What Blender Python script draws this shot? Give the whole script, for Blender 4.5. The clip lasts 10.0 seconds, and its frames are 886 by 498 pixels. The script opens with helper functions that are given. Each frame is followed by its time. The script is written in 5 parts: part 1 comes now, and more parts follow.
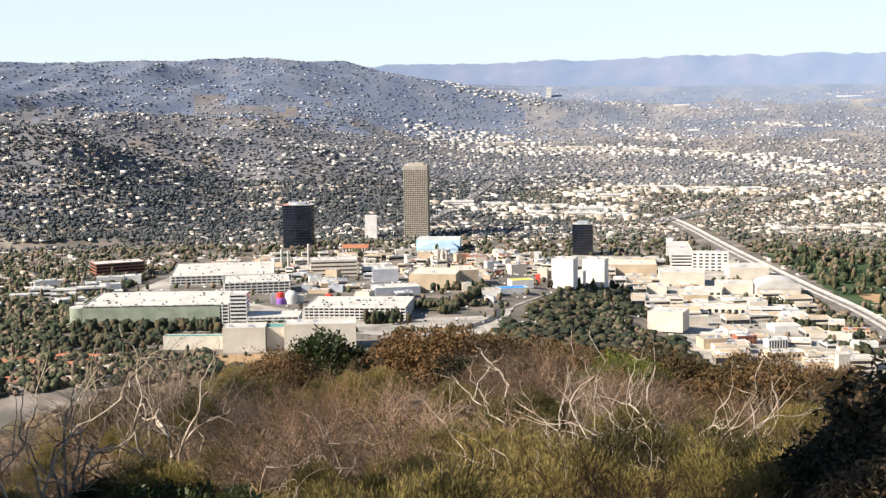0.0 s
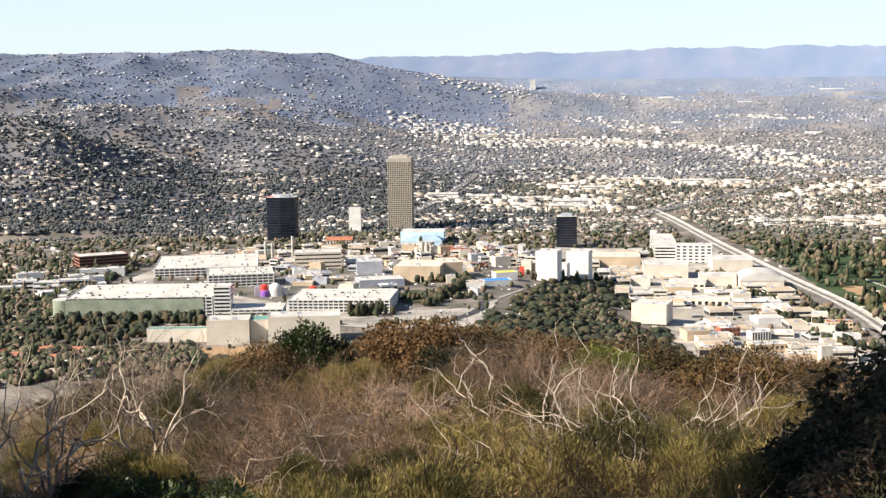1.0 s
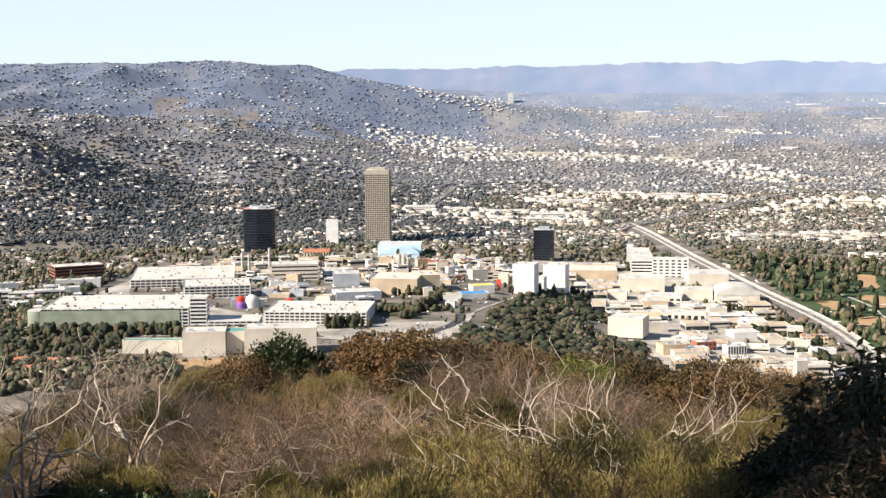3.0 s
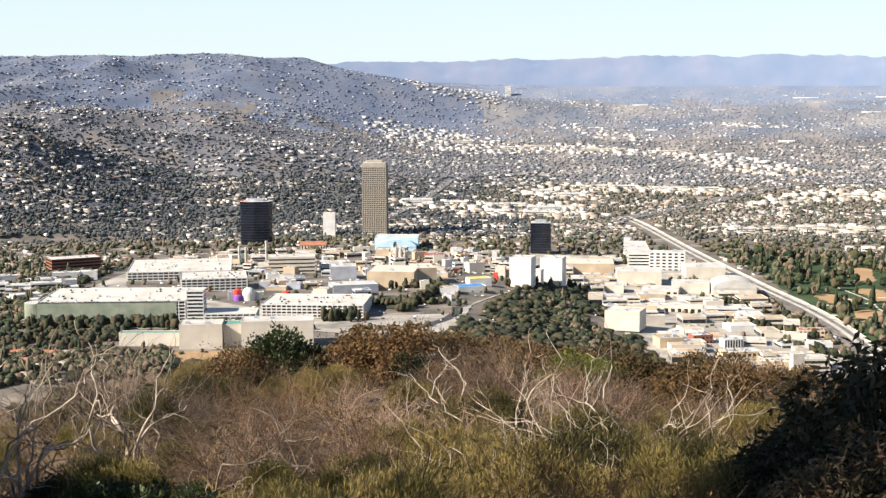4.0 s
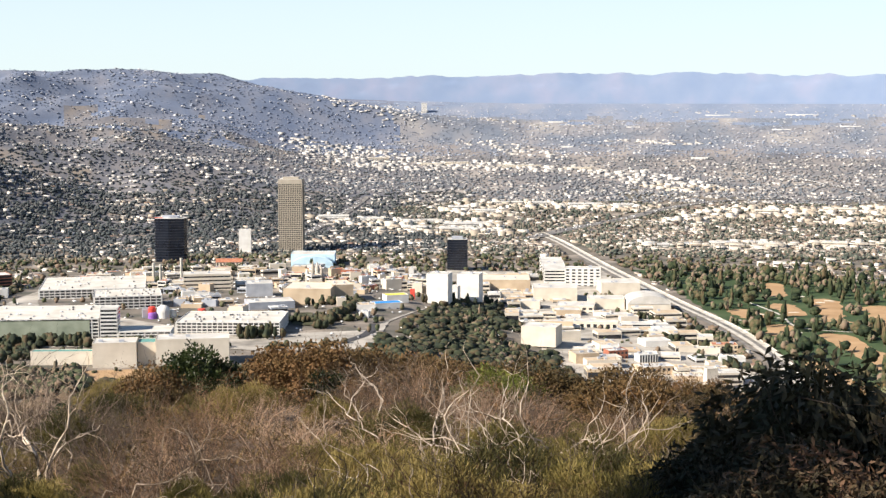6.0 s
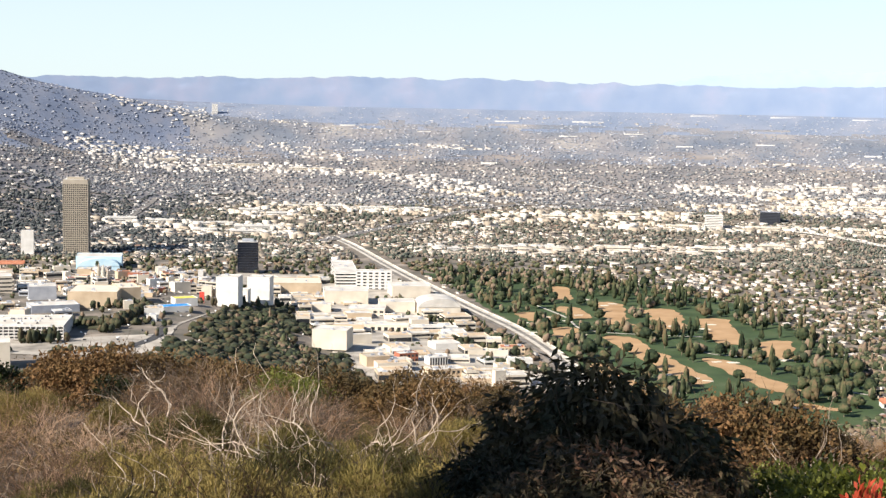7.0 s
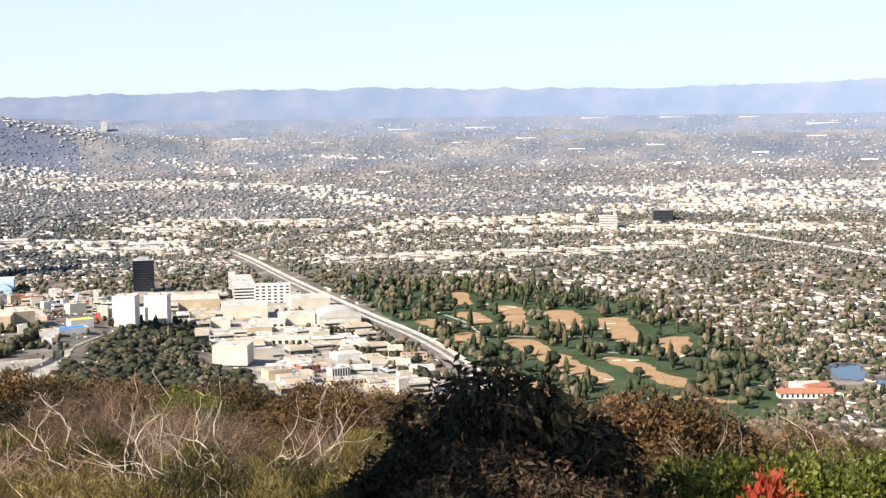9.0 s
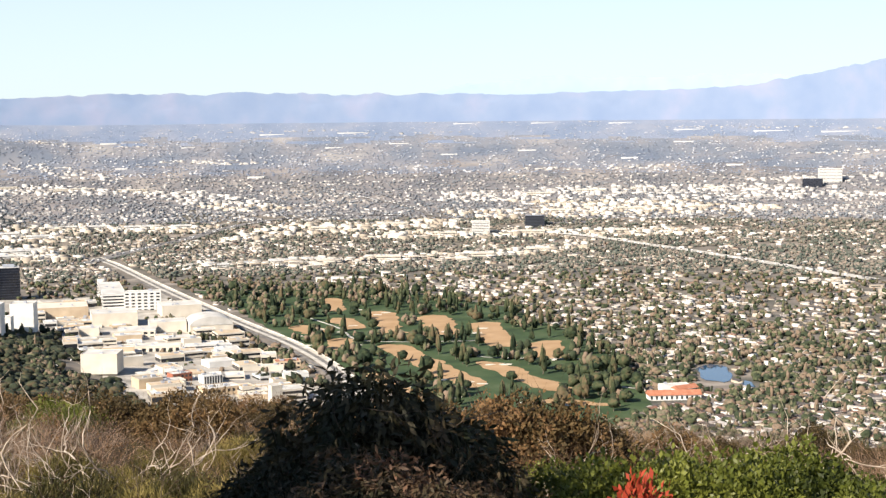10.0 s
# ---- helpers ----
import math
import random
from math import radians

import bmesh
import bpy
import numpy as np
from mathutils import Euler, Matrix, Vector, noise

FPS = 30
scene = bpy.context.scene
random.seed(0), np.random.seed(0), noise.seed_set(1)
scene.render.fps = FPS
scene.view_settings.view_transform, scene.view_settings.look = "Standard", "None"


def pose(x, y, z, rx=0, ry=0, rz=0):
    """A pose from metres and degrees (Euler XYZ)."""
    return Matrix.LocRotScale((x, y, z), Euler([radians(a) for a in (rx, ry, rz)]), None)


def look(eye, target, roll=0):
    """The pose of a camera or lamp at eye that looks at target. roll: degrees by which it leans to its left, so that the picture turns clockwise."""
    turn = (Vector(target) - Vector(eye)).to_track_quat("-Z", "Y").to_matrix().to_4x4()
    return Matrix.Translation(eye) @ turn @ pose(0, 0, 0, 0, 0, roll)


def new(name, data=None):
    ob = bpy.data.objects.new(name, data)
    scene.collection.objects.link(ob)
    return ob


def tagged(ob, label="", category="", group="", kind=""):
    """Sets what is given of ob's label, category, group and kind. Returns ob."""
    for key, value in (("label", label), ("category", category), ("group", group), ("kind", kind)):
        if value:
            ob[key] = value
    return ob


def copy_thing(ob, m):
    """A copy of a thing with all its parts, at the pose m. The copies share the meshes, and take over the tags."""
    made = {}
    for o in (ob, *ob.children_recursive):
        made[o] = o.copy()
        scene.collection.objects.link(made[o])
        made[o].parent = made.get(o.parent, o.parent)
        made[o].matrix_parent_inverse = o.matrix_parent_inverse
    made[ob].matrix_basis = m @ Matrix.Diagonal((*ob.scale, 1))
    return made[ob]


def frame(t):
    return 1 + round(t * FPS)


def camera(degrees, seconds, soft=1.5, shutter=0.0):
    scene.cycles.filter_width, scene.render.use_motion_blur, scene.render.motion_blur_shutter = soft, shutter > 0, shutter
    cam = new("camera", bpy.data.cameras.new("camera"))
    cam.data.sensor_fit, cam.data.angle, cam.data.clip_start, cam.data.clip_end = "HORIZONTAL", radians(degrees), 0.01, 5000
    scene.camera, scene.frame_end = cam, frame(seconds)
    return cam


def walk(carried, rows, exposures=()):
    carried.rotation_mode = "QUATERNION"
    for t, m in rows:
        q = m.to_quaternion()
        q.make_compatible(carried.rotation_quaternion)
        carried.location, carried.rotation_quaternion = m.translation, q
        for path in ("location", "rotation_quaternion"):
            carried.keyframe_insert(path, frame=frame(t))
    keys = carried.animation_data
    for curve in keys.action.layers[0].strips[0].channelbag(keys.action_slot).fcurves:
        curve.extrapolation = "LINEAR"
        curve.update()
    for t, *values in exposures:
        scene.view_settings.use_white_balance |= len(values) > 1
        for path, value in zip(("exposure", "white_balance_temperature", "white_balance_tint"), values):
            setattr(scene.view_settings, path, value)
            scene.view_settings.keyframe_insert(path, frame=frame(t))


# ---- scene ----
# ---------- camera: a hand-held pan from a hilltop, 350 m above the valley ----------
EYE = 350.0
cam = camera(33.56, 10.0, soft=1.4)
TURNS = [  # seconds, yaw, pitch, roll
    (0.0, 0.00, -6.93, -0.90), (0.5, -0.51, -7.23, -0.83), (1.0, -0.62, -7.24, -0.83),
    (1.5, -1.05, -7.40, -0.72), (2.0, -1.07, -6.92, -0.15), (2.5, -1.43, -6.66, -0.39),
    (4.0, -1.64, -7.03, -0.30), (4.5, -1.50, -6.94, -0.25), (5.0, -1.74, -6.70, -0.13),
    (5.2, -2.07, -6.50, -0.34), (6.3, -6.94, -6.29, 0.17), (6.5, -8.69, -6.09, 0.27),
    (7.0, -13.08, -6.20, 1.10), (7.5, -15.25, -5.95, 0.41), (8.0, -16.13, -5.81, -0.12),
    (8.5, -16.67, -5.46, -0.37), (9.0, -17.08, -5.86, -0.76), (9.5, -19.34, -5.83, -0.64),
    (10.0, -22.05, -5.70, -0.53),
]


def aim(yaw, pitch, roll):
    ahead = Vector((-math.sin(radians(yaw)) * math.cos(radians(pitch)), math.cos(radians(yaw)) * math.cos(radians(pitch)), math.sin(radians(pitch))))
    return look((0, 0, EYE), Vector((0, 0, EYE)) + ahead, roll)


walk(cam, [(t, aim(y, p, r)) for t, y, p, r in TURNS])

# ---------- light ----------
SUN_FROM, SUN_UP = Vector((-0.93, -0.37)), 34.0
world = bpy.data.worlds.new("world")
scene.world = world
world.use_nodes = True
_n, _l = world.node_tree.nodes, world.node_tree.links
sky = _n.new("ShaderNodeTexSky")
sky.sky_type, sky.sun_disc = "NISHITA", False
sky.sun_elevation, sky.sun_rotation = radians(SUN_UP), math.atan2(SUN_FROM.x, SUN_FROM.y)
sky.altitude, sky.air_density, sky.dust_density, sky.ozone_density = 400, 0.7, 0.25, 2.1
# pale haze low over the horizon
_c, _x, _m, _h = _n.new("ShaderNodeTexCoord"), _n.new("ShaderNodeSeparateXYZ"), _n.new("ShaderNodeMapRange"), _n.new("ShaderNodeMix")
_l.new(_c.outputs["Generated"], _x.inputs[0])
_l.new(_x.outputs["Z"], _m.inputs["Value"])
_m.inputs["From Min"].default_value, _m.inputs["From Max"].default_value = 0.0, 0.45
_m.inputs["To Min"].default_value, _m.inputs["To Max"].default_value = 0.85, 0.0
_h.data_type = "RGBA"
_l.new(_m.outputs[0], _h.inputs["Factor"])
_l.new(sky.outputs[0], _h.inputs["A"])
_h.inputs["B"].default_value = (5.3, 6.1, 6.3, 1)
_l.new(_h.outputs["Result"], _n["Background"].inputs[0])
_n["Background"].inputs[1].default_value = 0.08
sun = new("sun", bpy.data.lights.new("sun", "SUN"))
sun.data.energy, sun.data.angle, sun.data.color = 5.0, radians(0.53), (1.0, 0.905, 0.785)
_h = SUN_FROM.normalized() * math.cos(radians(SUN_UP))
sun.matrix_world = look((_h.x, _h.y, math.sin(radians(SUN_UP))), (0, 0, 0))
scene.view_settings.exposure = 1.0


# ---------- materials ----------
def material(name, stops, rough=0.9, scale=1.0, detail=6.0, bump=0.0, vary=0.0, by="object", metal=0.0, spec=0.3, glow=None, through_light=0.0):
    """A surface whose colour wanders between the stops with noise of that scale; vary shifts it from piece to piece."""
    m = bpy.data.materials.new(name)
    m.use_nodes = True
    n, l = m.node_tree.nodes, m.node_tree.links
    b = n["Principled BSDF"]
    b.inputs["Roughness"].default_value, b.inputs["Metallic"].default_value = rough, metal
    b.inputs["Specular IOR Level"].default_value = spec
    co = n.new("ShaderNodeTexCoord")
    no = n.new("ShaderNodeTexNoise")
    no.inputs["Scale"].default_value, no.inputs["Detail"].default_value = scale, detail
    l.new(co.outputs["Object"], no.inputs["Vector"])
    ramp = n.new("ShaderNodeValToRGB")
    e = ramp.color_ramp.elements
    while len(e) < len(stops):
        e.new(0.5)
    for i, c in enumerate(stops):
        e[i].position = 0.3 + 0.4 * i / max(1, len(stops) - 1)
        e[i].color = (*c, 1)
    value = no.outputs["Fac"]
    if vary:
        src = n.new("ShaderNodeObjectInfo").outputs["Random"] if by == "object" else n.new("ShaderNodeNewGeometry").outputs["Random Per Island"]
        mul = n.new("ShaderNodeMath")
        mul.operation = "MULTIPLY_ADD"
        l.new(src, mul.inputs[0])
        mul.inputs[1].default_value = vary
        mul.inputs[2].default_value = -vary / 2
        add = n.new("ShaderNodeMath")
        l.new(mul.outputs[0], add.inputs[0])
        l.new(value, add.inputs[1])
        value = add.outputs[0]
    l.new(value, ramp.inputs[0])
    l.new(ramp.outputs[0], b.inputs["Base Color"])
    if bump:
        bu = n.new("ShaderNodeBump")
        bu.inputs["Strength"].default_value = bump
        bu.inputs["Distance"].default_value = 0.3 / scale
        l.new(no.outputs["Fac"], bu.inputs["Height"])
        l.new(bu.outputs[0], b.inputs["Normal"])
    # emission, which lifts the far mountains as haze would
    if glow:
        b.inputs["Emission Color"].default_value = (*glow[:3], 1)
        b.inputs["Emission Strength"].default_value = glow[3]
    if through_light:
        tr = n.new("ShaderNodeBsdfTranslucent")
        l.new(ramp.outputs[0], tr.inputs[0])
        mix = n.new("ShaderNodeMixShader")
        mix.inputs[0].default_value = through_light
        l.new(b.outputs[0], mix.inputs[1])
        l.new(tr.outputs[0], mix.inputs[2])
        l.new(mix.outputs[0], n["Material Output"].inputs[0])
    return m


M_SOIL = material("hill_soil", [(0.05, 0.033, 0.02), (0.09, 0.06, 0.036), (0.16, 0.105, 0.062)], scale=0.6, bump=0.4)
M_TOWN = material("town_ground", [(0.07, 0.07, 0.056), (0.13, 0.118, 0.096), (0.2, 0.17, 0.14), (0.32, 0.28, 0.235)], scale=0.02, detail=12)
M_PAVED = material("pale_paving", [(0.2, 0.185, 0.16), (0.36, 0.33, 0.285), (0.52, 0.48, 0.42)], scale=0.03, detail=10)
M_ASPHALT = material("asphalt", [(0.045, 0.045, 0.048), (0.07, 0.07, 0.072)], scale=0.1, detail=8)
M_CONCRETE = material("weathered_concrete", [(0.33, 0.31, 0.27), (0.5, 0.47, 0.41), (0.6, 0.56, 0.5)], scale=0.06, detail=10)
M_WHITE = material("white_render", [(0.58, 0.56, 0.52), (0.73, 0.715, 0.68)], scale=0.08, detail=8)
M_CREAM = material("cream_render", [(0.54, 0.48, 0.39), (0.67, 0.605, 0.505)], scale=0.06, detail=8)
M_TAN = material("tan_render", [(0.42, 0.32, 0.22), (0.55, 0.44, 0.31)], scale=0.06, detail=8)
M_ROOFW = material("pale_roof_membrane", [(0.42, 0.4, 0.36), (0.64, 0.615, 0.57)], scale=0.05, detail=10)
M_GREYM = material("grey_metal_cladding", [(0.3, 0.32, 0.36), (0.42, 0.44, 0.48)], scale=0.1, rough=0.6)
M_BLACK = material("black_glass", [(0.006, 0.008, 0.014), (0.014, 0.018, 0.028)], scale=0.05, rough=0.12, spec=0.5)
M_WINDOW = material("dark_window", [(0.012, 0.014, 0.018), (0.03, 0.032, 0.036)], scale=0.2, rough=0.1, spec=0.5)
M_STONE = material("beige_stone", [(0.33, 0.29, 0.235), (0.43, 0.385, 0.315)], scale=0.08, detail=9)
M_ORANGE = material("orange_clay_tile", [(0.32, 0.12, 0.065), (0.46, 0.2, 0.12)], scale=0.2, detail=8)
M_BRICK = material("red_brick", [(0.24, 0.085, 0.055), (0.36, 0.14, 0.085)], scale=0.3, detail=8)
M_MURAL = material("sage_green_screen", [(0.2, 0.23, 0.17), (0.32, 0.35, 0.27)], scale=0.07, detail=6)
M_BLUE = material("bright_blue_canopy", [(0.02, 0.2, 0.6), (0.05, 0.3, 0.72)], scale=0.1)
M_SKYBL = material("pale_blue_roof", [(0.42, 0.62, 0.75), (0.6, 0.75, 0.82)], scale=0.06)
M_RED = material("red_paint", [(0.55, 0.04, 0.03), (0.7, 0.09, 0.06)], scale=0.2)
M_PURPLE = material("violet_paint", [(0.2, 0.08, 0.35), (0.3, 0.14, 0.45)], scale=0.2)
M_YELLOW = material("yellow_paint", [(0.6, 0.5, 0.05), (0.7, 0.62, 0.15)], scale=0.2)
M_TEAL = material("teal_roof", [(0.08, 0.22, 0.2), (0.14, 0.32, 0.28)], scale=0.15)
M_GRASS = material("fairway_grass", [(0.025, 0.045, 0.018), (0.045, 0.075, 0.028), (0.075, 0.1, 0.045)], scale=0.02, detail=10)
M_DRY = material("dormant_fairway", [(0.32, 0.2, 0.1), (0.44, 0.29, 0.16)], scale=0.03, detail=10)
M_SAND = material("bunker_sand", [(0.62, 0.57, 0.46), (0.74, 0.69, 0.58)], scale=0.2)
M_WATER = material("lake_water", [(0.015, 0.05, 0.11), (0.025, 0.075, 0.15)], scale=0.05, rough=0.05, spec=0.6)
M_BARK = material("grey_bark", [(0.1, 0.08, 0.06), (0.2, 0.16, 0.12)], scale=3, bump=0.3)
M_TREE = material("tree_leaves", [(0.018, 0.025, 0.015), (0.032, 0.04, 0.021), (0.054, 0.056, 0.029), (0.085, 0.062, 0.035)], scale=0.12, vary=0.4, by="island", bump=0.5)
M_TREE2 = material("town_tree_leaves", [(0.03, 0.04, 0.02), (0.055, 0.066, 0.032), (0.095, 0.1, 0.05), (0.135, 0.118, 0.078), (0.18, 0.13, 0.09)], scale=0.05, detail=9, vary=0.7, by="island", bump=0.6)
# haze is put into the leaf colours: paler and bluer for farther trees
M_TREE2B = material("haze_paled_flats_leaves", [(0.06, 0.074, 0.06), (0.1, 0.112, 0.09), (0.16, 0.15, 0.12), (0.22, 0.18, 0.145)], scale=0.05, detail=9, vary=0.7, by="island")
M_SLOPEBRUSH = material("slope_brush", [(0.04, 0.036, 0.018), (0.085, 0.066, 0.036), (0.14, 0.1, 0.062)], scale=1.5, detail=8, vary=0.6, by="island", bump=0.6)
M_OAK = material("haze_tinted_oaks", [(0.044, 0.054, 0.055), (0.07, 0.08, 0.082), (0.112, 0.113, 0.112)], scale=0.05, detail=9, vary=0.6, by="island")
M_TREE3 = material("haze_tinted_distant_woods", [(0.135, 0.155, 0.175), (0.18, 0.19, 0.205), (0.235, 0.225, 0.225)], scale=0.03, vary=0.5, by="island")
M_TREE4 = material("haze_tinted_remote_woods", [(0.19, 0.23, 0.3), (0.23, 0.26, 0.32), (0.28, 0.285, 0.33)], scale=0.02, vary=0.6, by="island")
M_TREE5 = material("haze_tinted_horizon_woods", [(0.3, 0.365, 0.48), (0.34, 0.4, 0.5), (0.38, 0.42, 0.52)], scale=0.02, vary=0.6, by="island")
# ground colours past about 4 km, with the blue of haze mixed in
M_PLAIN = material("haze_tinted_far_plain", [(0.155, 0.195, 0.27), (0.185, 0.22, 0.29), (0.23, 0.25, 0.3)], scale=0.01)
M_FLATS = material("haze_tinted_distant_ground", [(0.12, 0.122, 0.135), (0.17, 0.165, 0.17), (0.23, 0.21, 0.2), (0.32, 0.29, 0.26)], scale=0.007, detail=10)
M_BASIN = material("haze_tinted_remote_ground", [(0.125, 0.15, 0.195), (0.16, 0.178, 0.21), (0.215, 0.213, 0.225), (0.3, 0.285, 0.27)], scale=0.007, detail=10)
M_HILLSIDE = material("haze_tinted_brushy_hillside", [(0.085, 0.092, 0.11), (0.125, 0.127, 0.145), (0.175, 0.165, 0.168), (0.24, 0.2, 0.165)], scale=0.014, detail=12)
M_FARHILL = material("haze_tinted_far_hillside", [(0.115, 0.145, 0.215), (0.14, 0.165, 0.225), (0.18, 0.19, 0.23)], scale=0.015, detail=12)
M_HOUSE = material("house_walls", [(0.34, 0.29, 0.23), (0.5, 0.44, 0.37), (0.68, 0.63, 0.56)], scale=0.02, vary=0.8, by="island")
M_ROOF = material("house_roofs", [(0.11, 0.1, 0.095), (0.26, 0.15, 0.1), (0.25, 0.21, 0.18), (0.36, 0.32, 0.28), (0.58, 0.54, 0.48)], scale=0.02, vary=0.9, by="island")
M_SHOP = material("commercial_walls", [(0.34, 0.29, 0.23), (0.52, 0.46, 0.38), (0.66, 0.61, 0.53)], scale=0.02, vary=0.8, by="island")
M_SHOPROOF = material("commercial_roofs", [(0.24, 0.21, 0.18), (0.44, 0.39, 0.33), (0.64, 0.6, 0.53)], scale=0.02, vary=0.8, by="island")


# ---------- mesh helpers ----------
def mesh_of(name, verts, faces, mats, face_mats=None, smooth=False):
    """A mesh from arrays: verts (n, 3), faces (m, 3) or (m, 4)."""
    verts, faces = np.asarray(verts, dtype=np.float32), np.asarray(faces, dtype=np.int32)
    me = bpy.data.meshes.new(name)
    me.vertices.add(len(verts))
    me.vertices.foreach_set("co", verts.ravel())
    k = faces.shape[1]
    me.loops.add(faces.size)
    me.loops.foreach_set("vertex_index", faces.ravel())
    me.polygons.add(len(faces))
    me.polygons.foreach_set("loop_start", np.arange(0, faces.size, k, dtype=np.int32))
    for m in mats if isinstance(mats, (list, tuple)) else [mats]:
        me.materials.append(m)
    if face_mats is not None:
        me.polygons.foreach_set("material_index", np.asarray(face_mats, dtype=np.int32))
    if smooth:
        me.polygons.foreach_set("use_smooth", np.ones(len(faces), dtype=bool))
    me.update(calc_edges=True)
    me.validate()
    return me


def part(name, bm, mat, parent=None, label=""):
    """Links a bmesh as one mesh object, under its thing where there is one."""
    me = bpy.data.meshes.new(name)
    bm.to_mesh(me)
    bm.free()
    for m in mat if isinstance(mat, (list, tuple)) else [mat]:
        me.materials.append(m)
    ob = new(name, me)
    if parent:
        ob.parent = parent
    if label:
        ob["label"] = label
    return ob


def box(bm, x0, x1, y0, y1, z0, z1, mat=0):
    v = [bm.verts.new(p) for p in ((x0, y0, z0), (x1, y0, z0), (x1, y1, z0), (x0, y1, z0), (x0, y0, z1), (x1, y0, z1), (x1, y1, z1), (x0, y1, z1))]
    for f in ((3, 2, 1, 0), (4, 5, 6, 7), (0, 1, 5, 4), (1, 2, 6, 5), (2, 3, 7, 6), (3, 0, 4, 7)):
        bm.faces.new([v[i] for i in f]).material_index = mat
    return bm


def prism(bm, outline, z0, z1, mat=0):
    low = [bm.verts.new((x, y, z0)) for x, y in outline]
    top = [bm.verts.new((x, y, z1)) for x, y in outline]
    n = len(outline)
    bm.faces.new(top).material_index = mat
    bm.faces.new(low[::-1]).material_index = mat
    for i in range(n):
        bm.faces.new((low[i], low[(i + 1) % n], top[(i + 1) % n], top[i])).material_index = mat
    return bm


def sm(a, b, v):
    t = min(1.0, max(0.0, (v - a) / (b - a)))
    return t * t * (3 - 2 * t)


def fbm(x, y, size, octaves=4):
    return noise.fractal(Vector((x / size, y / size, 0.37)), 1.0, 2.0, octaves)


# ---------- the lie of the land ----------
FLAT, REACH = 3000.0, 1850.0


def squash(d):
    """Land past 3 km is drawn in towards the viewer, at a smaller scale, so that the valley fits the lens's reach."""
    return d if d < FLAT else FLAT + REACH * (d - FLAT) / (d - FLAT + REACH)


def near_hill(d, az):
    steep = 0.165 + 0.0009 * min(40, max(0, az)) + 0.0012 * min(20, max(0, -az - 4)) + 0.004 * min(8, max(0, -az - 12))
    z = EYE - 2.0 - steep * min(d, 42.0)
    if d > 42:
        u = d - 42
        z -= 0.5 * u - 0.3 * 25 * (1 - math.exp(-u / 25))
    return z


def land(x, y):
    """Height of the ground before it is drawn in."""
    d, az = math.hypot(x, y), math.degrees(math.atan2(x, y))
    h = 0.0
    if d < 2900 and y > 0:
        h += 50 * (1 - sm(60, 380, x)) * sm(1150, 1450, y) * (1 - 0.8 * sm(1950, 2750, y))
    if d > 3100 and az < 8:
        side = 1 - sm(-8, 1.5 + 8 * sm(8000, 10500, d), az)
        h += 10 * sm(3100, 2900, d)
        hills = 150 * sm(3200, 6500, d) + 290 * sm(6000, 11500, d)
        ridged = 1 - 1.6 * abs(noise.noise(Vector((x / 900, y / 1300, 4.1)))) - 0.7 * abs(noise.noise(Vector((x / 380, y / 500, 8.3))))
        hills *= 1 + 0.25 * fbm(x, y, 1500, 4) * (1 - 0.5 * sm(8000, 11000, d))
        hills += 95 * (ridged - 0.35) * sm(3300, 4800, d) * (1 - 0.55 * sm(8500, 11000, d))
        h += side * hills * (1 - 0.6 * sm(12500, 16000, d))
        h += 175 * (1 - sm(-16, -7.5, az)) * math.exp(-((d - 4100) / 650) ** 2) * (1 + 0.3 * fbm(x, y, 350, 5))
    if d < 1200:
        h = max(h, near_hill(d, az) + (0.12 * fbm(x, y, 3.0) if d < 60 else 0) + (min(1, (d - 60) / 100) * 8 * fbm(x, y, 120, 4) if d > 60 else 0))
    return h


def drawn(x, y, z):
    """Where a place of the land is set, and the scale there."""
    d = math.hypot(x, y)
    s = squash(d) / max(d, 1e-6) if d > FLAT else 1.0
    return Vector((x * s, y * s, EYE + (z - EYE) * s)), s


def ground_mesh():
    dist = [0.0]
    while dist[-1] < 34000:
        d = dist[-1]
        dist.append(d + (0.8 if d < 60 else 0.045 * d if d < 1200 else 0.012 * d if d < 13000 else 0.06 * d))
    azs = list(np.arange(-26, 48.01, 0.25)) + list(np.arange(51, 334, 5.0))
    rows = []
    for d in dist[1:]:
        for a in azs:
            x, y = d * math.sin(radians(a)), d * math.cos(radians(a))
            rows.append(drawn(x, y, land(x, y))[0])
    na = len(azs)
    faces, fm = [], []
    for i in range(len(dist) - 2):
        d = dist[i + 1]
        for j in range(na):
            j2 = (j + 1) % na
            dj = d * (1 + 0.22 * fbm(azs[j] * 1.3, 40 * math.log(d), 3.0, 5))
            # distance bands: farther ground gets a bluer colour in place of haze
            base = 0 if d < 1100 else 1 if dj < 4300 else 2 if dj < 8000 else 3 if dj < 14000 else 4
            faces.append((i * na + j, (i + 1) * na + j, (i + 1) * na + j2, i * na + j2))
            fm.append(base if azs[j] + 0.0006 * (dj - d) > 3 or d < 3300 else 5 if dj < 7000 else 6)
    rows.append(drawn(0, 0, land(0, 0.001))[0])
    for j in range(0, na, 2):
        faces.append((j, (j + 1) % na, (j + 2) % na, len(rows) - 1))
        fm.append(0)
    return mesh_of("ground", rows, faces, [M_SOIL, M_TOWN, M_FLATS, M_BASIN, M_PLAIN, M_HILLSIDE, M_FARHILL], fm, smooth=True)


ground = tagged(new("ground", ground_mesh()), "dry hillside falling to a wide built-up valley floor", "ground", kind="structure")


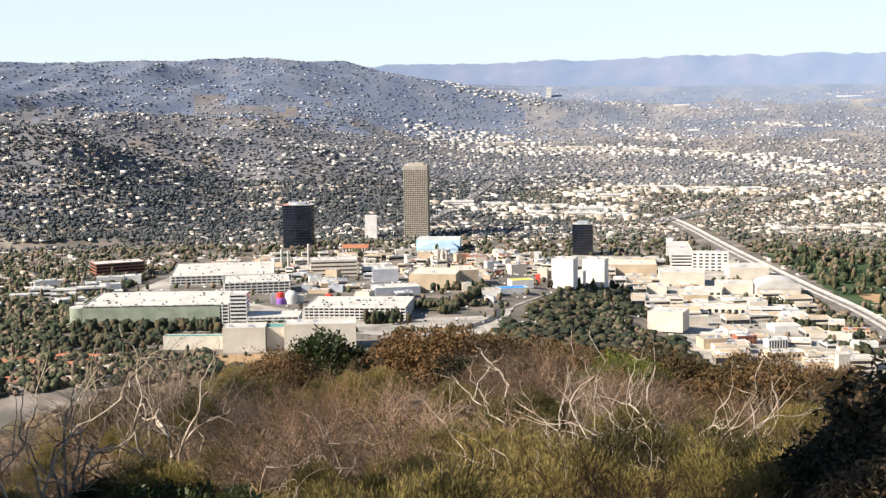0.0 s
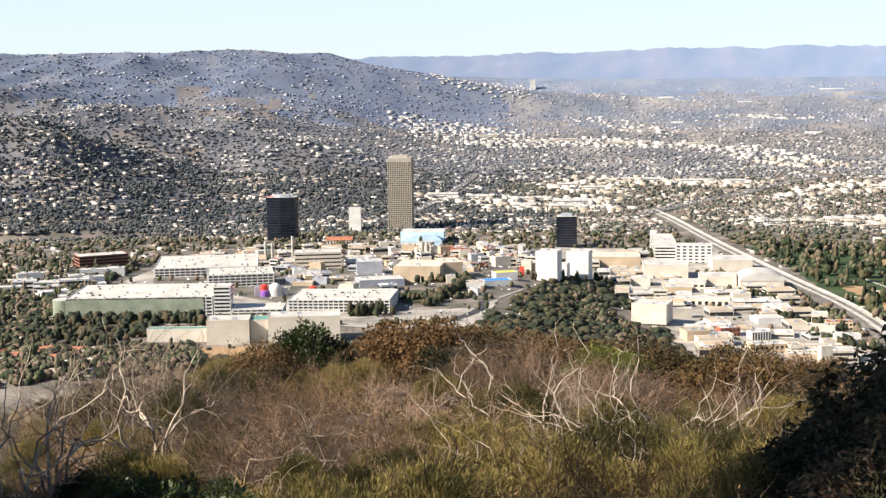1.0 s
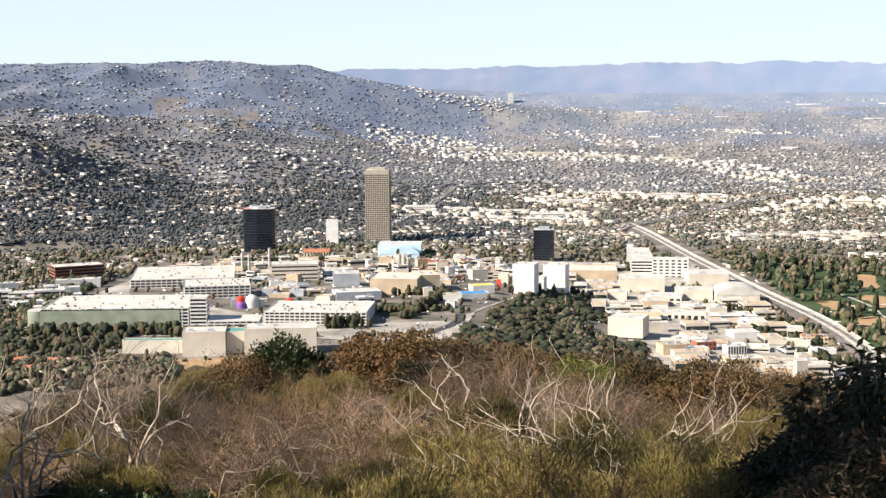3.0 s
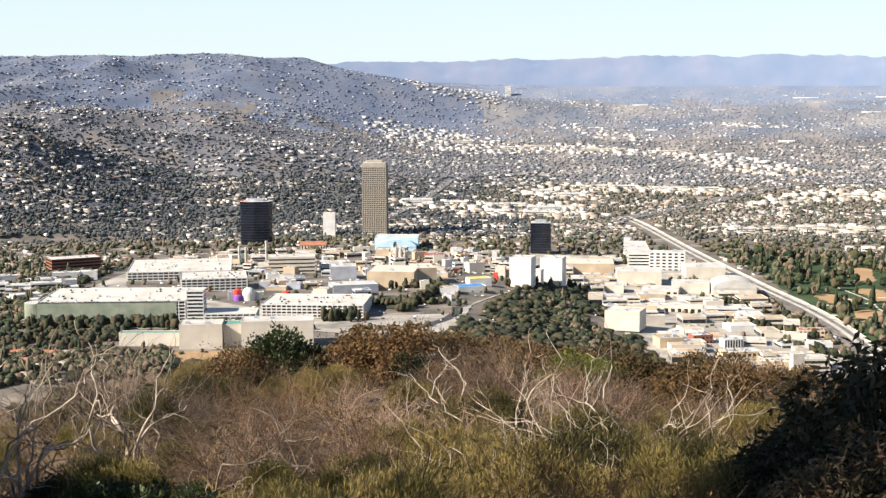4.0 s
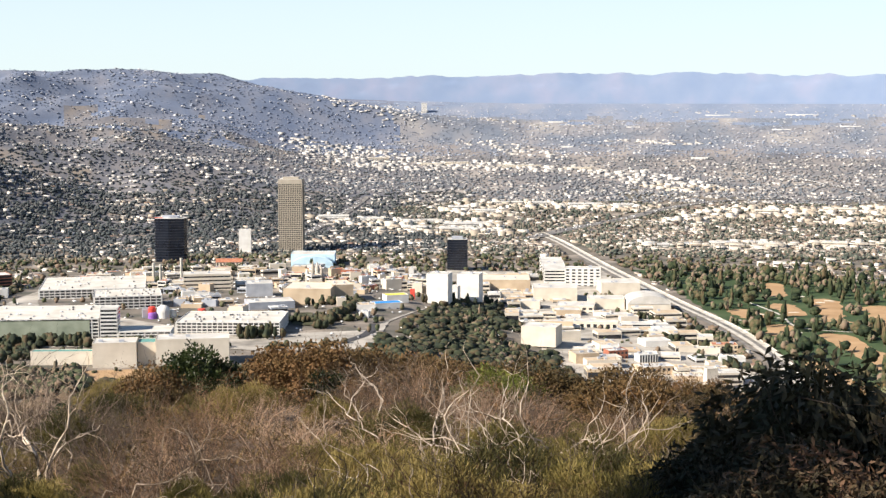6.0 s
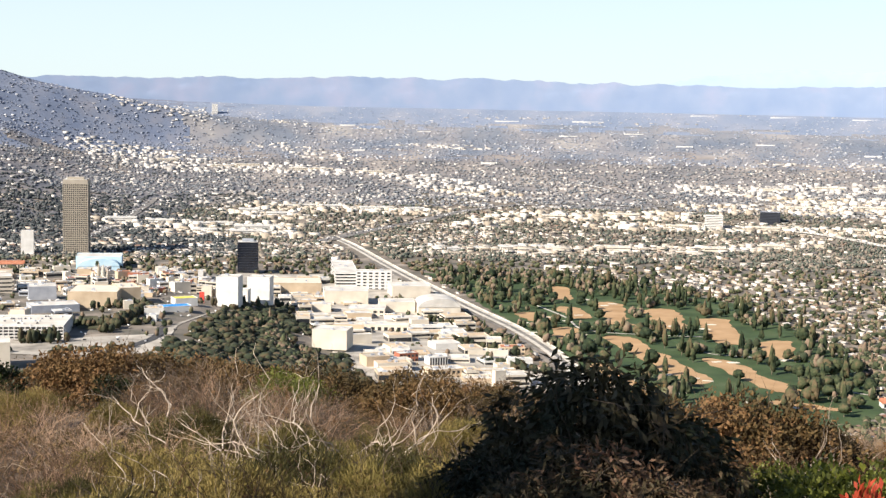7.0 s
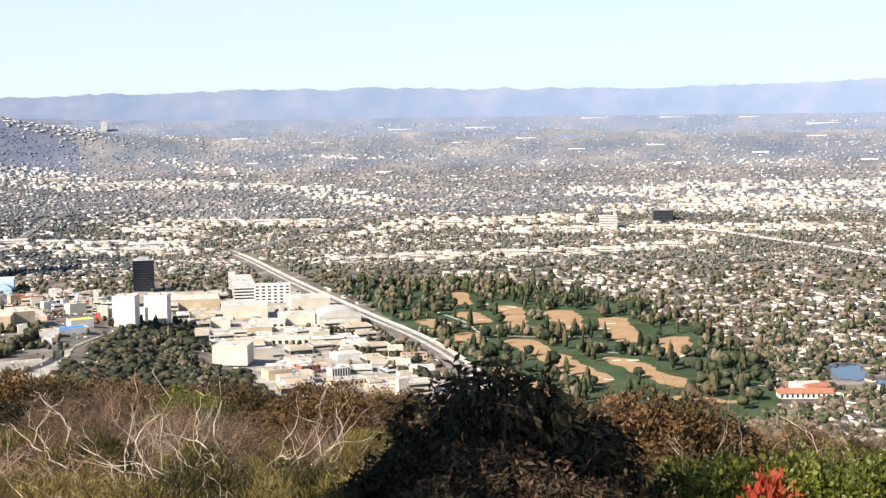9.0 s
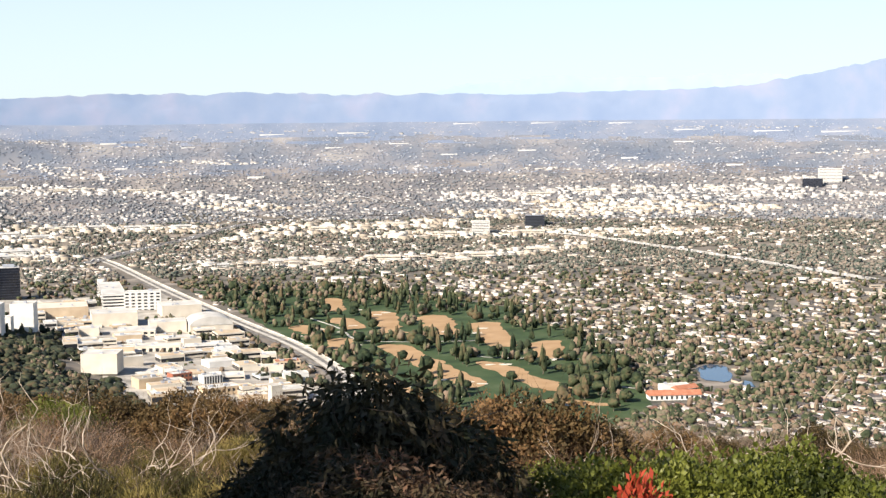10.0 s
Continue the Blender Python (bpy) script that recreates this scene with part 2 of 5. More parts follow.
# ---------- far mountains ----------
def mountains(name, d, profile, mat, label, seed):
    """A range at d metres; profile gives (azimuth, height) of its crest."""
    azs = np.arange(-30, 50, 0.12)
    crest = np.interp(azs, [p[0] for p in profile], [p[1] for p in profile])
    verts, steps = [], 9
    for k in range(steps):
        u = k / (steps - 1)
        for a, c in zip(azs, crest):
            h = c * (u ** 0.8) * (1 + 0.3 * (1 - u) * fbm(a * 1.5 + seed, u * 4, 1.0, 4)) + 0.08 * c * u * fbm(a * 0.6 + seed, 0, 1.0, 3) + 0.05 * c * u * fbm(a * 2.2 + seed, 3, 1.0, 3)
            dd = d * (1 + 0.12 * u)
            verts.append(drawn(dd * math.sin(radians(a)), dd * math.cos(radians(a)), h)[0])
    n = len(azs)
    faces = [(k * n + j, k * n + j + 1, (k + 1) * n + j + 1, (k + 1) * n + j) for k in range(steps - 1) for j in range(n - 1)]
    return tagged(new(name, mesh_of(name, verts, faces, mat, smooth=True)), label, "mountains", kind="structure")


# haze over the ranges is painted: pale blue base plus a weak glow
M_MTN1 = material("haze_tinted_mountain", [(0.15, 0.2, 0.3), (0.18, 0.225, 0.315), (0.23, 0.245, 0.325)], scale=0.008, detail=8, glow=(0.42, 0.54, 0.76, 0.11))
M_MTN2 = material("haze_tinted_far_mountain", [(0.22, 0.28, 0.34), (0.25, 0.31, 0.36)], scale=0.02, detail=6, glow=(0.6, 0.74, 0.88, 0.22))
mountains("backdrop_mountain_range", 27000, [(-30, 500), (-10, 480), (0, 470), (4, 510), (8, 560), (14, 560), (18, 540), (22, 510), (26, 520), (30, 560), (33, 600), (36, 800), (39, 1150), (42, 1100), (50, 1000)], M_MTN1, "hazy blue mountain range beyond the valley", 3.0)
mountains("backdrop_far_range", 38000, [(-30, 500), (-13, 620), (-10, 500), (20, 300), (22.5, 800), (26, 1020), (34, 1040), (50, 1000)], M_MTN2, "far range tinted pale blue for haze behind the valley", 9.0)


# ---------- buildings ----------
def thing(name, label, category, m, group=""):
    ob = new(name)
    ob.empty_display_size = 1.0
    ob.matrix_world = m
    return tagged(ob, label, category, group)


def share(name, me, parent, x, y, z, rz=0.0, s=(1, 1, 1)):
    ob = new(name, me)
    ob.parent = parent
    ob.location, ob.rotation_euler, ob.scale = (x, y, z), (0, 0, rz), s
    return ob


def unit_box(name, mat):
    me = bpy.data.meshes.new(name)
    bm = box(bmesh.new(), -0.5, 0.5, -0.5, 0.5, -0.5, 0.5)
    bm.to_mesh(me)
    bm.free()
    me.materials.append(mat)
    return me


UB = {}


def piece(name, mat, parent, x0, x1, y0, y1, z0, z1):
    """A box-shaped piece that shares one mesh with its like."""
    if (name, mat.name) not in UB:
        UB[(name, mat.name)] = unit_box(name, mat)
    return share(name, UB[(name, mat.name)], parent, (x0 + x1) / 2, (y0 + y1) / 2, (z0 + z1) / 2, 0, (x1 - x0, y1 - y0, z1 - z0))


def at(x, y, ang, lift=0.0):
    p, s = drawn(x, y, land(x, y) + lift)
    return Matrix.LocRotScale(p, Euler((0, 0, radians(ang))), (s, s, s))


def block(name, label, category, x, y, ang, w, dp, h, wall, roof, floors=0, bays=0, glass=M_WINDOW, side_bays=0, plant=2, sink=3.0, fill=0.5):
    """A flat-roofed building: walls, parapet roof, rows of windows on the front and both sides, plant on the roof."""
    t = thing(name, label, category, at(x, y, ang))
    part("wall", box(bmesh.new(), 0, w, 0, dp, -sink, h), wall, t)
    bm = bmesh.new()
    box(bm, 0.3, w - 0.3, 0.3, dp - 0.3, h + 0.02, h + 0.25)
    part("roof", bm, roof, t)
    bm = bmesh.new()
    e = 0.45
    for a in ((-0.05, w + 0.05, -0.05, e), (-0.05, w + 0.05, dp - e, dp + 0.05), (-0.05, e, e, dp - e), (w - e, w + 0.05, e, dp - e)):
        box(bm, *a, h - 0.2, h + 0.9)
    part("parapet", bm, wall, t)
    rng = random.Random(int(abs(x) * 7 + abs(y)))
    for _ in range(plant):
        a, b = rng.uniform(0.12, 0.75) * w, rng.uniform(0.15, 0.7) * dp
        pw, pd = rng.uniform(2.5, 6), rng.uniform(2, 5)
        piece("roof_plant", M_GREYM, t, a, min(w - 1, a + pw), b, min(dp - 1, b + pd), h + 0.2, h + rng.uniform(1.5, 3.2))
    if floors:
        fh = h / floors
        for f in range(floors):
            z0, z1 = f * fh + 0.28 * fh, f * fh + (0.28 + fill) * fh
            if bays == 0:
                piece("window_band", glass, t, 0.8, w - 0.8, -0.06, 0.3, z0, z1)
                piece("window_band", glass, t, w - 0.3, w + 0.06, 0.8, dp - 0.8, z0, z1)
                piece("window_band", glass, t, -0.06, 0.3, 0.8, dp - 0.8, z0, z1)
            else:
                bw = w / bays
                for i in range(bays):
                    piece("window", glass, t, (i + 0.22) * bw, (i + 0.78) * bw, -0.06, 0.3, z0, z1)
                n = side_bays or max(1, int(dp / bw))
                sw = dp / n
                for i in range(n):
                    piece("window", glass, t, w - 0.3, w + 0.06, (i + 0.22) * sw, (i + 0.78) * sw, z0, z1)
    return t


def tower():
    """The tall stone-faced office tower: piers and floor bands over dark glass."""
    t = thing("office_tower", "tall beige stone office tower with a grid of dark windows", "building", at(-80, 3070, -6))
    w, dp, h, n, m = 49.0, 40.0, 154.0, 32, 13
    part("glass_core", box(bmesh.new(), 0.5, w - 0.5, 0.5, dp - 0.5, -2, h - 9), M_WINDOW, t)
    part("crown", box(bmesh.new(), -0.2, w + 0.2, -0.2, dp + 0.2, h - 9, h), M_STONE, t, "plain stone crown")
    part("roof", box(bmesh.new(), 1, w - 1, 1, dp - 1, h + 0.02, h + 0.3), M_ROOFW, t)
    part("plant_room", box(bmesh.new(), 8, w - 8, 8, dp - 8, h + 0.3, h + 4), M_STONE, t)
    part("podium", box(bmesh.new(), -4, w + 4, -6, dp + 4, -3, 6), M_STONE, t)
    for f in range(n + 1):
        z = 6 + f * (h - 15) / n
        piece("floor_band", M_STONE, t, 0, w, -0.15, dp + 0.15, z - 0.8, z + 0.8)
    for i in range(m + 1):
        x = i * w / m
        piece("pier", M_STONE, t, x - 0.65, x + 0.65, -0.5, 0.6, 4, h - 8)
        piece("pier", M_STONE, t, x - 0.65, x + 0.65, dp - 0.6, dp + 0.5, 4, h - 8)
    for i in range(11):
        y = i * dp / 10
        piece("pier", M_STONE, t, w - 0.6, w + 0.5, y - 0.65, y + 0.65, 4, h - 8)
        piece("pier", M_STONE, t, -0.5, 0.6, y - 0.65, y + 0.65, 4, h - 8)
    return t


def glass_tower(label, x, y, ang, outline, h, floors, sign=False):
    """A dark glass office tower with thin spandrel lines."""
    t = thing("glass_tower", label, "building", at(x, y, ang))
    part("curtain_wall", prism(bmesh.new(), outline, -3, h), M_BLACK, t)
    cx, cy = sum(p[0] for p in outline) / len(outline), sum(p[1] for p in outline) / len(outline)

    def grown(k):
        return [(cx + (px - cx) * k, cy + (py - cy) * k) for px, py in outline]
    rim = bpy.data.meshes.new("spandrel")
    bm = prism(bmesh.new(), grown(1.006), -0.28, 0.28)
    bm.to_mesh(rim)
    bm.free()
    rim.materials.append(M_SPANDREL)
    for f in range(1, floors):
        share("spandrel", rim, t, 0, 0, f * h / floors)
    part("roof", prism(bmesh.new(), grown(0.97), h + 0.02, h + 0.4), M_ROOFW, t, "pale flat roof")
    part("plant_room", prism(bmesh.new(), grown(0.55), h + 0.4, h + 4.5), M_GREYM, t)
    if sign:
        piece("sign_panel", M_RED, t, outline[0][0] + 1, outline[0][0] + 17, outline[0][1] - 0.5, outline[0][1] + 6, h - 2, h + 1.2)
    return t


def garage(label, x, y, ang, w, dp, h, levels, screen=False, bay=7.5):
    """A parking structure: open decks with parapets and columns round a dark block, in place of the shade inside."""
    t = thing("parking_structure", label, "parking garage", at(x, y, ang))
    fh = h / levels
    part("inside", box(bmesh.new(), 1.6, w - 1.6, 1.6, dp - 1.6, -6, h - 0.4), M_ASPHALT, t, "dark solid core in place of shaded parking decks")
    for f in range(levels + 1):
        z = f * fh
        piece("deck_parapet", M_WHITE, t, 0, w, 0, dp, z - 0.35, z + 0.85 if f < levels else z + 0.1)
    piece("roof_parapet", M_WHITE, t, 0, w, -0.1, 0.4, h, h + 1.1)
    piece("roof_parapet", M_WHITE, t, 0, w, dp - 0.4, dp + 0.1, h, h + 1.1)
    piece("roof_parapet", M_WHITE, t, w - 0.4, w + 0.1, 0.4, dp - 0.4, h, h + 1.1)
    piece("roof_parapet", M_WHITE, t, -0.1, 0.4, 0.4, dp - 0.4, h, h + 1.1)
    part("roof_deck", box(bmesh.new(), 0.5, w - 0.5, 0.5, dp - 0.5, h + 0.12, h + 0.2), M_DECK, t, "sun-bleached roof parking deck")
    n = int(w / bay)
    for i in range(n + 1):
        piece("column", M_WHITE, t, i * w / n - 0.6, i * w / n + 0.6, -0.2, 0.6, -6, h)
    n = int(dp / bay)
    for i in range(n + 1):
        piece("column", M_WHITE, t, w - 0.6, w + 0.2, i * dp / n - 0.6, i * dp / n + 0.6, -6, h)
    if screen:
        part("tree_screen", box(bmesh.new(), -1, w - 10, -0.9, -0.3, -8, h - 1.0), M_MURAL, t, "sage green screen painted with tree shapes")
        r2 = random.Random(5)
        bm = bmesh.new()
        xx = 0.0
        while xx < w - 12:
            ww, hh = r2.uniform(2.5, 5), r2.uniform(0.5, 2.6)
            v = [bm.verts.new(p) for p in ((xx, -0.95, h - 1.2), (xx + ww, -0.95, h - 1.2), (xx + ww / 2, -0.95, h - 1.2 + hh))]
            bm.faces.new(v)
            xx += ww * 0.95
        bmesh.ops.solidify(bm, geom=bm.faces[:], thickness=0.3)
        part("screen_crest", bm, M_MURAL, t)
        part("drum", prism(bmesh.new(), [(-7 + 13 * math.cos(a / 12 * math.pi), 18 + 13 * math.sin(a / 12 * math.pi)) for a in range(24)], -8, h - 3), M_MURAL, t, "round ramp drum with a pale top")
        part("drum_top", prism(bmesh.new(), [(-7 + 12.6 * math.cos(a / 12 * math.pi), 18 + 12.6 * math.sin(a / 12 * math.pi)) for a in range(24)], h - 2.98, h - 2.6), M_ROOFW, t)
    return t


M_SPANDREL = material("dark_spandrel", [(0.03, 0.035, 0.05), (0.05, 0.055, 0.07)], scale=0.2, rough=0.3)
M_DECK = material("bleached_deck", [(0.46, 0.43, 0.37), (0.56, 0.53, 0.47), (0.64, 0.61, 0.55)], scale=0.05, detail=10)

tower()
glass_tower("black glass office tower with a small red rooftop sign", -314, 2851, -6, [(0, 8), (4, 0), (29, -4), (58, 2), (62, 12), (60, 36), (30, 42), (2, 36)], 84, 16, sign=True)
glass_tower("small black glass office tower beside the studio", 242, 2724, -5, [(0, 0), (38, 0), (38, 34), (0, 34)], 57, 12)
block("white_slab_block", "slim white hotel slab between the two towers", "building", -163, 3064, -4, 25, 14, 50, M_WHITE, M_ROOFW, plant=1)
block("brick_office", "red brick office block with dark glazing and a pale roof", "building", -548, 2300, 26, 78, 40, 20, M_BRICK, M_ROOFW, floors=4, fill=0.6)
garage("long white parking structure behind a sage green screen", -429, 1724, 0, 173, 105, 28, 7, screen=True)
block("stair_tower", "white open stair tower at the garage corner", "building", -254, 1722, 0, 20, 26, 40, M_WHITE, M_ROOFW, floors=9, plant=0)
garage("low white parking annex with open decks", -232, 1716, 0, 60, 40, 13, 4)
block("teal_roofed_shed", "long low cream shed with a teal roof edge", "building", -309, 1590, -3, 70, 14, 14, M_CREAM, M_TEAL, plant=0)
block("cream_stage", "windowless cream soundstage with flat pale roof", "building", -240, 1567, 3, 46, 34, 26, M_CREAM, M_ROOFW)
block("link_building", "recessed cream link with a teal roof", "building", -194, 1580, 3, 20, 26, 24, M_CREAM, M_TEAL, plant=0)
block("cream_stage", "wide windowless cream soundstage with flat roof", "building", -174, 1572, 3, 78, 36, 28, M_CREAM, M_ROOFW)
garage("white parking structure with square openings and busy roof deck", -171, 1770, -6, 125, 85, 15, 4, bay=6)
garage("white parking structure higher up the hill", -398, 2120, 6, 150, 140, 12, 3)
garage("white parking structure with a ramped end", -300, 1984, 8, 90, 70, 16, 4)
block("tan_soundstage", "big tan soundstage with pale flat roof", "building", -48, 2015, -9, 66, 70, 21, M_TAN, M_CREAM)
block("tan_annex", "tan stage wing with shaded end", "building", 20, 2040, 10, 30, 55, 22, M_TAN, M_CREAM)
block("banded_office", "cream office with dark strip windows", "building", -204, 2240, 6, 72, 40, 24, M_CREAM, M_ROOFW, floors=4, fill=0.35)
block("grey_hall", "blue-grey metal clad hall with pale roof", "building", -103, 2115, 4, 38, 40, 18, M_GREYM, M_ROOFW)
block("grey_hall", "low blue-grey metal hall beside the rides", "building", -92, 1960, 12, 62, 40, 9, M_GREYM, M_ROOFW)
block("pale_blue_hall", "pale blue show hall with rounded roof", "building", -50, 2754, -3, 82, 60, 22, M_SKYBL, M_ROOFW, plant=0)
block("white_tower_block", "tall white windowless studio block", "building", 156, 2100, -18, 32, 30, 41, M_WHITE, M_ROOFW, plant=1)
block("white_tower_block", "tall white studio block with stepped side", "building", 210, 2200, -18, 34, 30, 41, M_WHITE, M_ROOFW, plant=1)
block("white_step", "lower white wing between the white blocks", "building", 190, 2165, -18, 18, 20, 22, M_WHITE, M_ROOFW, plant=0)
block("white_office", "large white office complex with window rows", "building", 426, 2497, -10, 62, 26, 33, M_WHITE, M_ROOFW, floors=6, bays=6)
block("white_office_wing", "long white office wing stretching back", "building", 395, 2525, -6, 40, 190, 27, M_WHITE, M_ROOFW, floors=5)
block("soundstage", "cream soundstage with bare walls", "building", 342, 2300, -6, 70, 60, 25, M_CREAM, M_ROOFW)
block("soundstage", "tan soundstage with flat pale roof", "building", 262, 2420, -6, 92, 70, 17, M_TAN, M_CREAM)
block("soundstage", "cream soundstage beside the river", "building", 470, 2392, -3, 65, 60, 20, M_CREAM, M_ROOFW)
block("soundstage", "low cream soundstage on the studio lot", "building", 418, 2230, -8, 56, 45, 18, M_CREAM, M_ROOFW)
block("soundstage", "low white workshop hall", "building", 361, 2195, -14, 58, 50, 13, M_CREAM, M_ROOFW, floors=2, bays=6)
block("long_workshop", "long cream workshop with dark doors", "building", 352, 2050, -14, 74, 26, 12, M_CREAM, M_ROOFW, floors=1, bays=8)
block("beige_stage", "square beige stage with one shaded wall", "building", 262, 1868, -22, 46, 38, 22, M_CREAM, M_ROOFW)
block("backlot_facade", "tan backlot street set", "building", 312, 1742, 10, 30, 26, 17, M_TAN, M_STONE)
block("backlot_facade", "cream backlot street set", "building", 322, 1722, 4, 42, 20, 14, M_CREAM, M_TAN)
block("backlot_facade", "dark brick backlot set", "building", 362, 1788, 12, 26, 18, 17, M_BRICK, M_ROOFW, floors=3, bays=5)
block("backlot_facade", "backlot set with tall dark windows", "building", 396, 1766, 12, 25, 16, 16, M_WHITE, M_ROOFW, floors=1, bays=7, fill=0.7)
block("backlot_facade", "pink plaster backlot set", "building", 383, 1694, 10, 44, 28, 14, M_TAN, M_ROOFW, floors=2, bays=7)
block("backlot_shed", "long grey backlot shed", "building", 340, 1850, 48, 80, 14, 8, M_GREYM, M_ROOFW, plant=0)
block("white_flat_hall", "white flat-roofed hall among trees", "building", 431, 1888, 8, 36, 30, 11, M_WHITE, M_ROOFW, plant=0)
block("orange_house_set", "orange-roofed timber house on the backlot", "building", 512, 1855, -8, 33, 22, 11, M_TAN, M_ORANGE, floors=2, bays=6)
block("backlot_tower", "slim cream backlot tower", "building", 443, 1625, 10, 14, 10, 25, M_CREAM, M_ROOFW, plant=0)
block("backlot_facade", "low cream backlot row", "building", 420, 1690, -8, 36, 22, 9, M_CREAM, M_ROOFW, floors=2, bays=6)
block("white_bank_block", "white banded office block in the flats", "building", 1518, 3542, -24, 46, 24, 38, M_WHITE, M_ROOFW, floors=9, fill=0.4)
block("dark_office_block", "dark brown office block in the flats", "building", 1747, 3701, -24, 54, 34, 33, M_SPANDREL, M_GREYM, floors=8)
block("blue_glass_office", "blue-black glass office block", "building", 3503, 4851, -31, 78, 30, 36, M_BLACK, M_GREYM, floors=8, glass=M_SPANDREL)
block("white_midrise", "white mid-rise office behind the glass block", "building", 3746, 5079, -32, 96, 30, 60, M_WHITE, M_ROOFW, floors=10, fill=0.35)


def gabled(name, label, x, y, ang, w, dp, h, rise, wall, roof):
    t = thing(name, label, "building", at(x, y, ang))
    part("wall", box(bmesh.new(), 0, w, 0, dp, -2, h), wall, t)
    bm = bmesh.new()
    v = [bm.verts.new(p) for p in ((-1, -1, h), (w + 1, -1, h), (w + 1, dp + 1, h), (-1, dp + 1, h), (-1, dp / 2, h + rise), (w + 1, dp / 2, h + rise))]
    for f in ((0, 1, 5, 4), (2, 3, 4, 5), (1, 2, 5), (3, 0, 4), (3, 2, 1, 0)):
        bm.faces.new([v[i] for i in f])
    part("roof", bm, roof, t, "pitched roof")
    for i in range(int(w / 6)):
        piece("window", M_WINDOW, t, 2 + i * 6, 4.5 + i * 6, -0.06, 0.3, 1.2, h - 1)
    return t


gabled("clubhouse", "golf clubhouse with a long orange tiled roof", 858, 1480, -18, 62, 17, 6, 5, M_WHITE, M_ORANGE)
gabled("clubhouse_wing", "white clubhouse wing with orange tiles", 905, 1492, 8, 30, 14, 7, 4, M_WHITE, M_ORANGE)
block("clubhouse_hall", "flat white hall behind the clubhouse", "building", 893, 1510, -10, 36, 14, 9, M_WHITE, M_ROOFW, plant=1)
gabled("orange_roofed_hall", "cream hall with an orange roof below the tower", -190, 2760, -2, 48, 22, 9, 6, M_CREAM, M_ORANGE)
gabled("brown_roofed_hall", "white hall with a wide brown roof", -345, 2330, 8, 86, 30, 9, 6, M_WHITE, M_TAN)


def barrel(name, label, x, y, ang, w, dp, h, rise, wall, roof):
    t = thing(name, label, "building", at(x, y, ang))
    part("wall", box(bmesh.new(), 0, w, 0, dp, -2, h), wall, t)
    bm = bmesh.new()
    ring = [(w / 2 - w / 2 * math.cos(math.pi * i / 14), h + rise * math.sin(math.pi * i / 14)) for i in range(15)]
    a = [bm.verts.new((p, -0.5, q)) for p, q in ring]
    b = [bm.verts.new((p, dp + 0.5, q)) for p, q in ring]
    for i in range(14):
        bm.faces.new((a[i], a[i + 1], b[i + 1], b[i]))
    bm.faces.new(a[::-1])
    bm.faces.new(b)
    bmesh.ops.recalc_face_normals(bm, faces=bm.faces[:])
    part("roof", bm, roof, t, "barrel vaulted roof")
    return t


LOW = random.Random(23)
for i in range(24):
    gabled("red_roofed_house", "small white house with an orange clay roof", LOW.uniform(-480, -372), LOW.uniform(1400, 1545), LOW.choice([-12, 0, 78]) + LOW.uniform(-8, 8), LOW.uniform(11, 18), LOW.uniform(8, 11), 4, 2.4, M_WHITE, M_ORANGE)
for i in range(26):
    block("white_low_block", "low white building at the foot of the hills", "building", LOW.uniform(-590, -470), LOW.uniform(1860, 2150), LOW.uniform(5, 30), LOW.uniform(16, 42), LOW.uniform(12, 22), LOW.uniform(5, 13), M_WHITE, M_ROOFW, floors=LOW.choice([0, 2, 3]), plant=1)
barrel("vaulted_stage", "cream soundstage with a curved roof", 474, 2200, -5, 66, 60, 14, 13, M_CREAM, M_ROOFW)
barrel("pale_blue_vault", "pale blue vaulted show hall", -46, 2725, -3, 74, 26, 8, 14, M_SKYBL, M_SKYBL)


# ---------- rides and park ----------
def lathe(bm, x, y, profile, n=20, mat=0):
    rings = []
    for r_, z in profile:
        rings.append([bm.verts.new((x + r_ * math.cos(2 * math.pi * i / n), y + r_ * math.sin(2 * math.pi * i / n), z)) for i in range(n)])
    for a, b in zip(rings, rings[1:]):
        for i in range(n):
            bm.faces.new((a[i], a[(i + 1) % n], b[(i + 1) % n], b[i])).material_index = mat
    bm.faces.new(rings[0][::-1]).material_index = mat
    bm.faces.new(rings[-1]).material_index = mat
    return bm


def ride(name, label, x, y, pieces):
    t = thing(name, label, "ride", at(x, y, 0))
    for nm, mat, px, py, prof in pieces:
        part(nm, lathe(bmesh.new(), px, py, prof), mat, t)
    return t


DOME = [(9, -2), (9, 8)] + [(9 * math.cos(i * math.pi / 14), 8 + 9 * math.sin(i * math.pi / 14)) for i in range(1, 7)]
ride("domed_ride", "white domed ride with red and violet drums", -200, 1905, [("dome", M_WHITE, 0, 0, DOME), ("red_drum", M_RED, -14, -2, [(5, 4), (5, 13), (4, 15)]), ("violet_drum", M_PURPLE, -13, -5, [(6, -2), (5.5, 7), (5, 8)]), ("white_drum", M_WHITE, 12, 6, [(5, -2), (5, 10)])])
ride("red_drum_ride", "round red ride tower beside an orange hall", -150, 1900, [("red_drum", M_RED, 0, 0, [(5, -2), (5, 11), (4.2, 12)]), ("orange_hall", M_YELLOW, -10, 4, [(7, -2), (7, 7), (5, 8)])])
CAST = random.Random(12)
ride("castle_spires", "cluster of grey castle spires", 0, 2410, [("spire", M_STONE if i % 2 else M_CONCRETE, CAST.uniform(-18, 18), CAST.uniform(-10, 10), [(r0, -2), (r0 * 0.9, hh * 0.6), (r0, hh * 0.62), (0.2, hh)]) for i, (r0, hh) in enumerate([(4, 34), (3, 28), (3.5, 24), (3, 36), (4.5, 20), (2.5, 26), (5, 16)])])
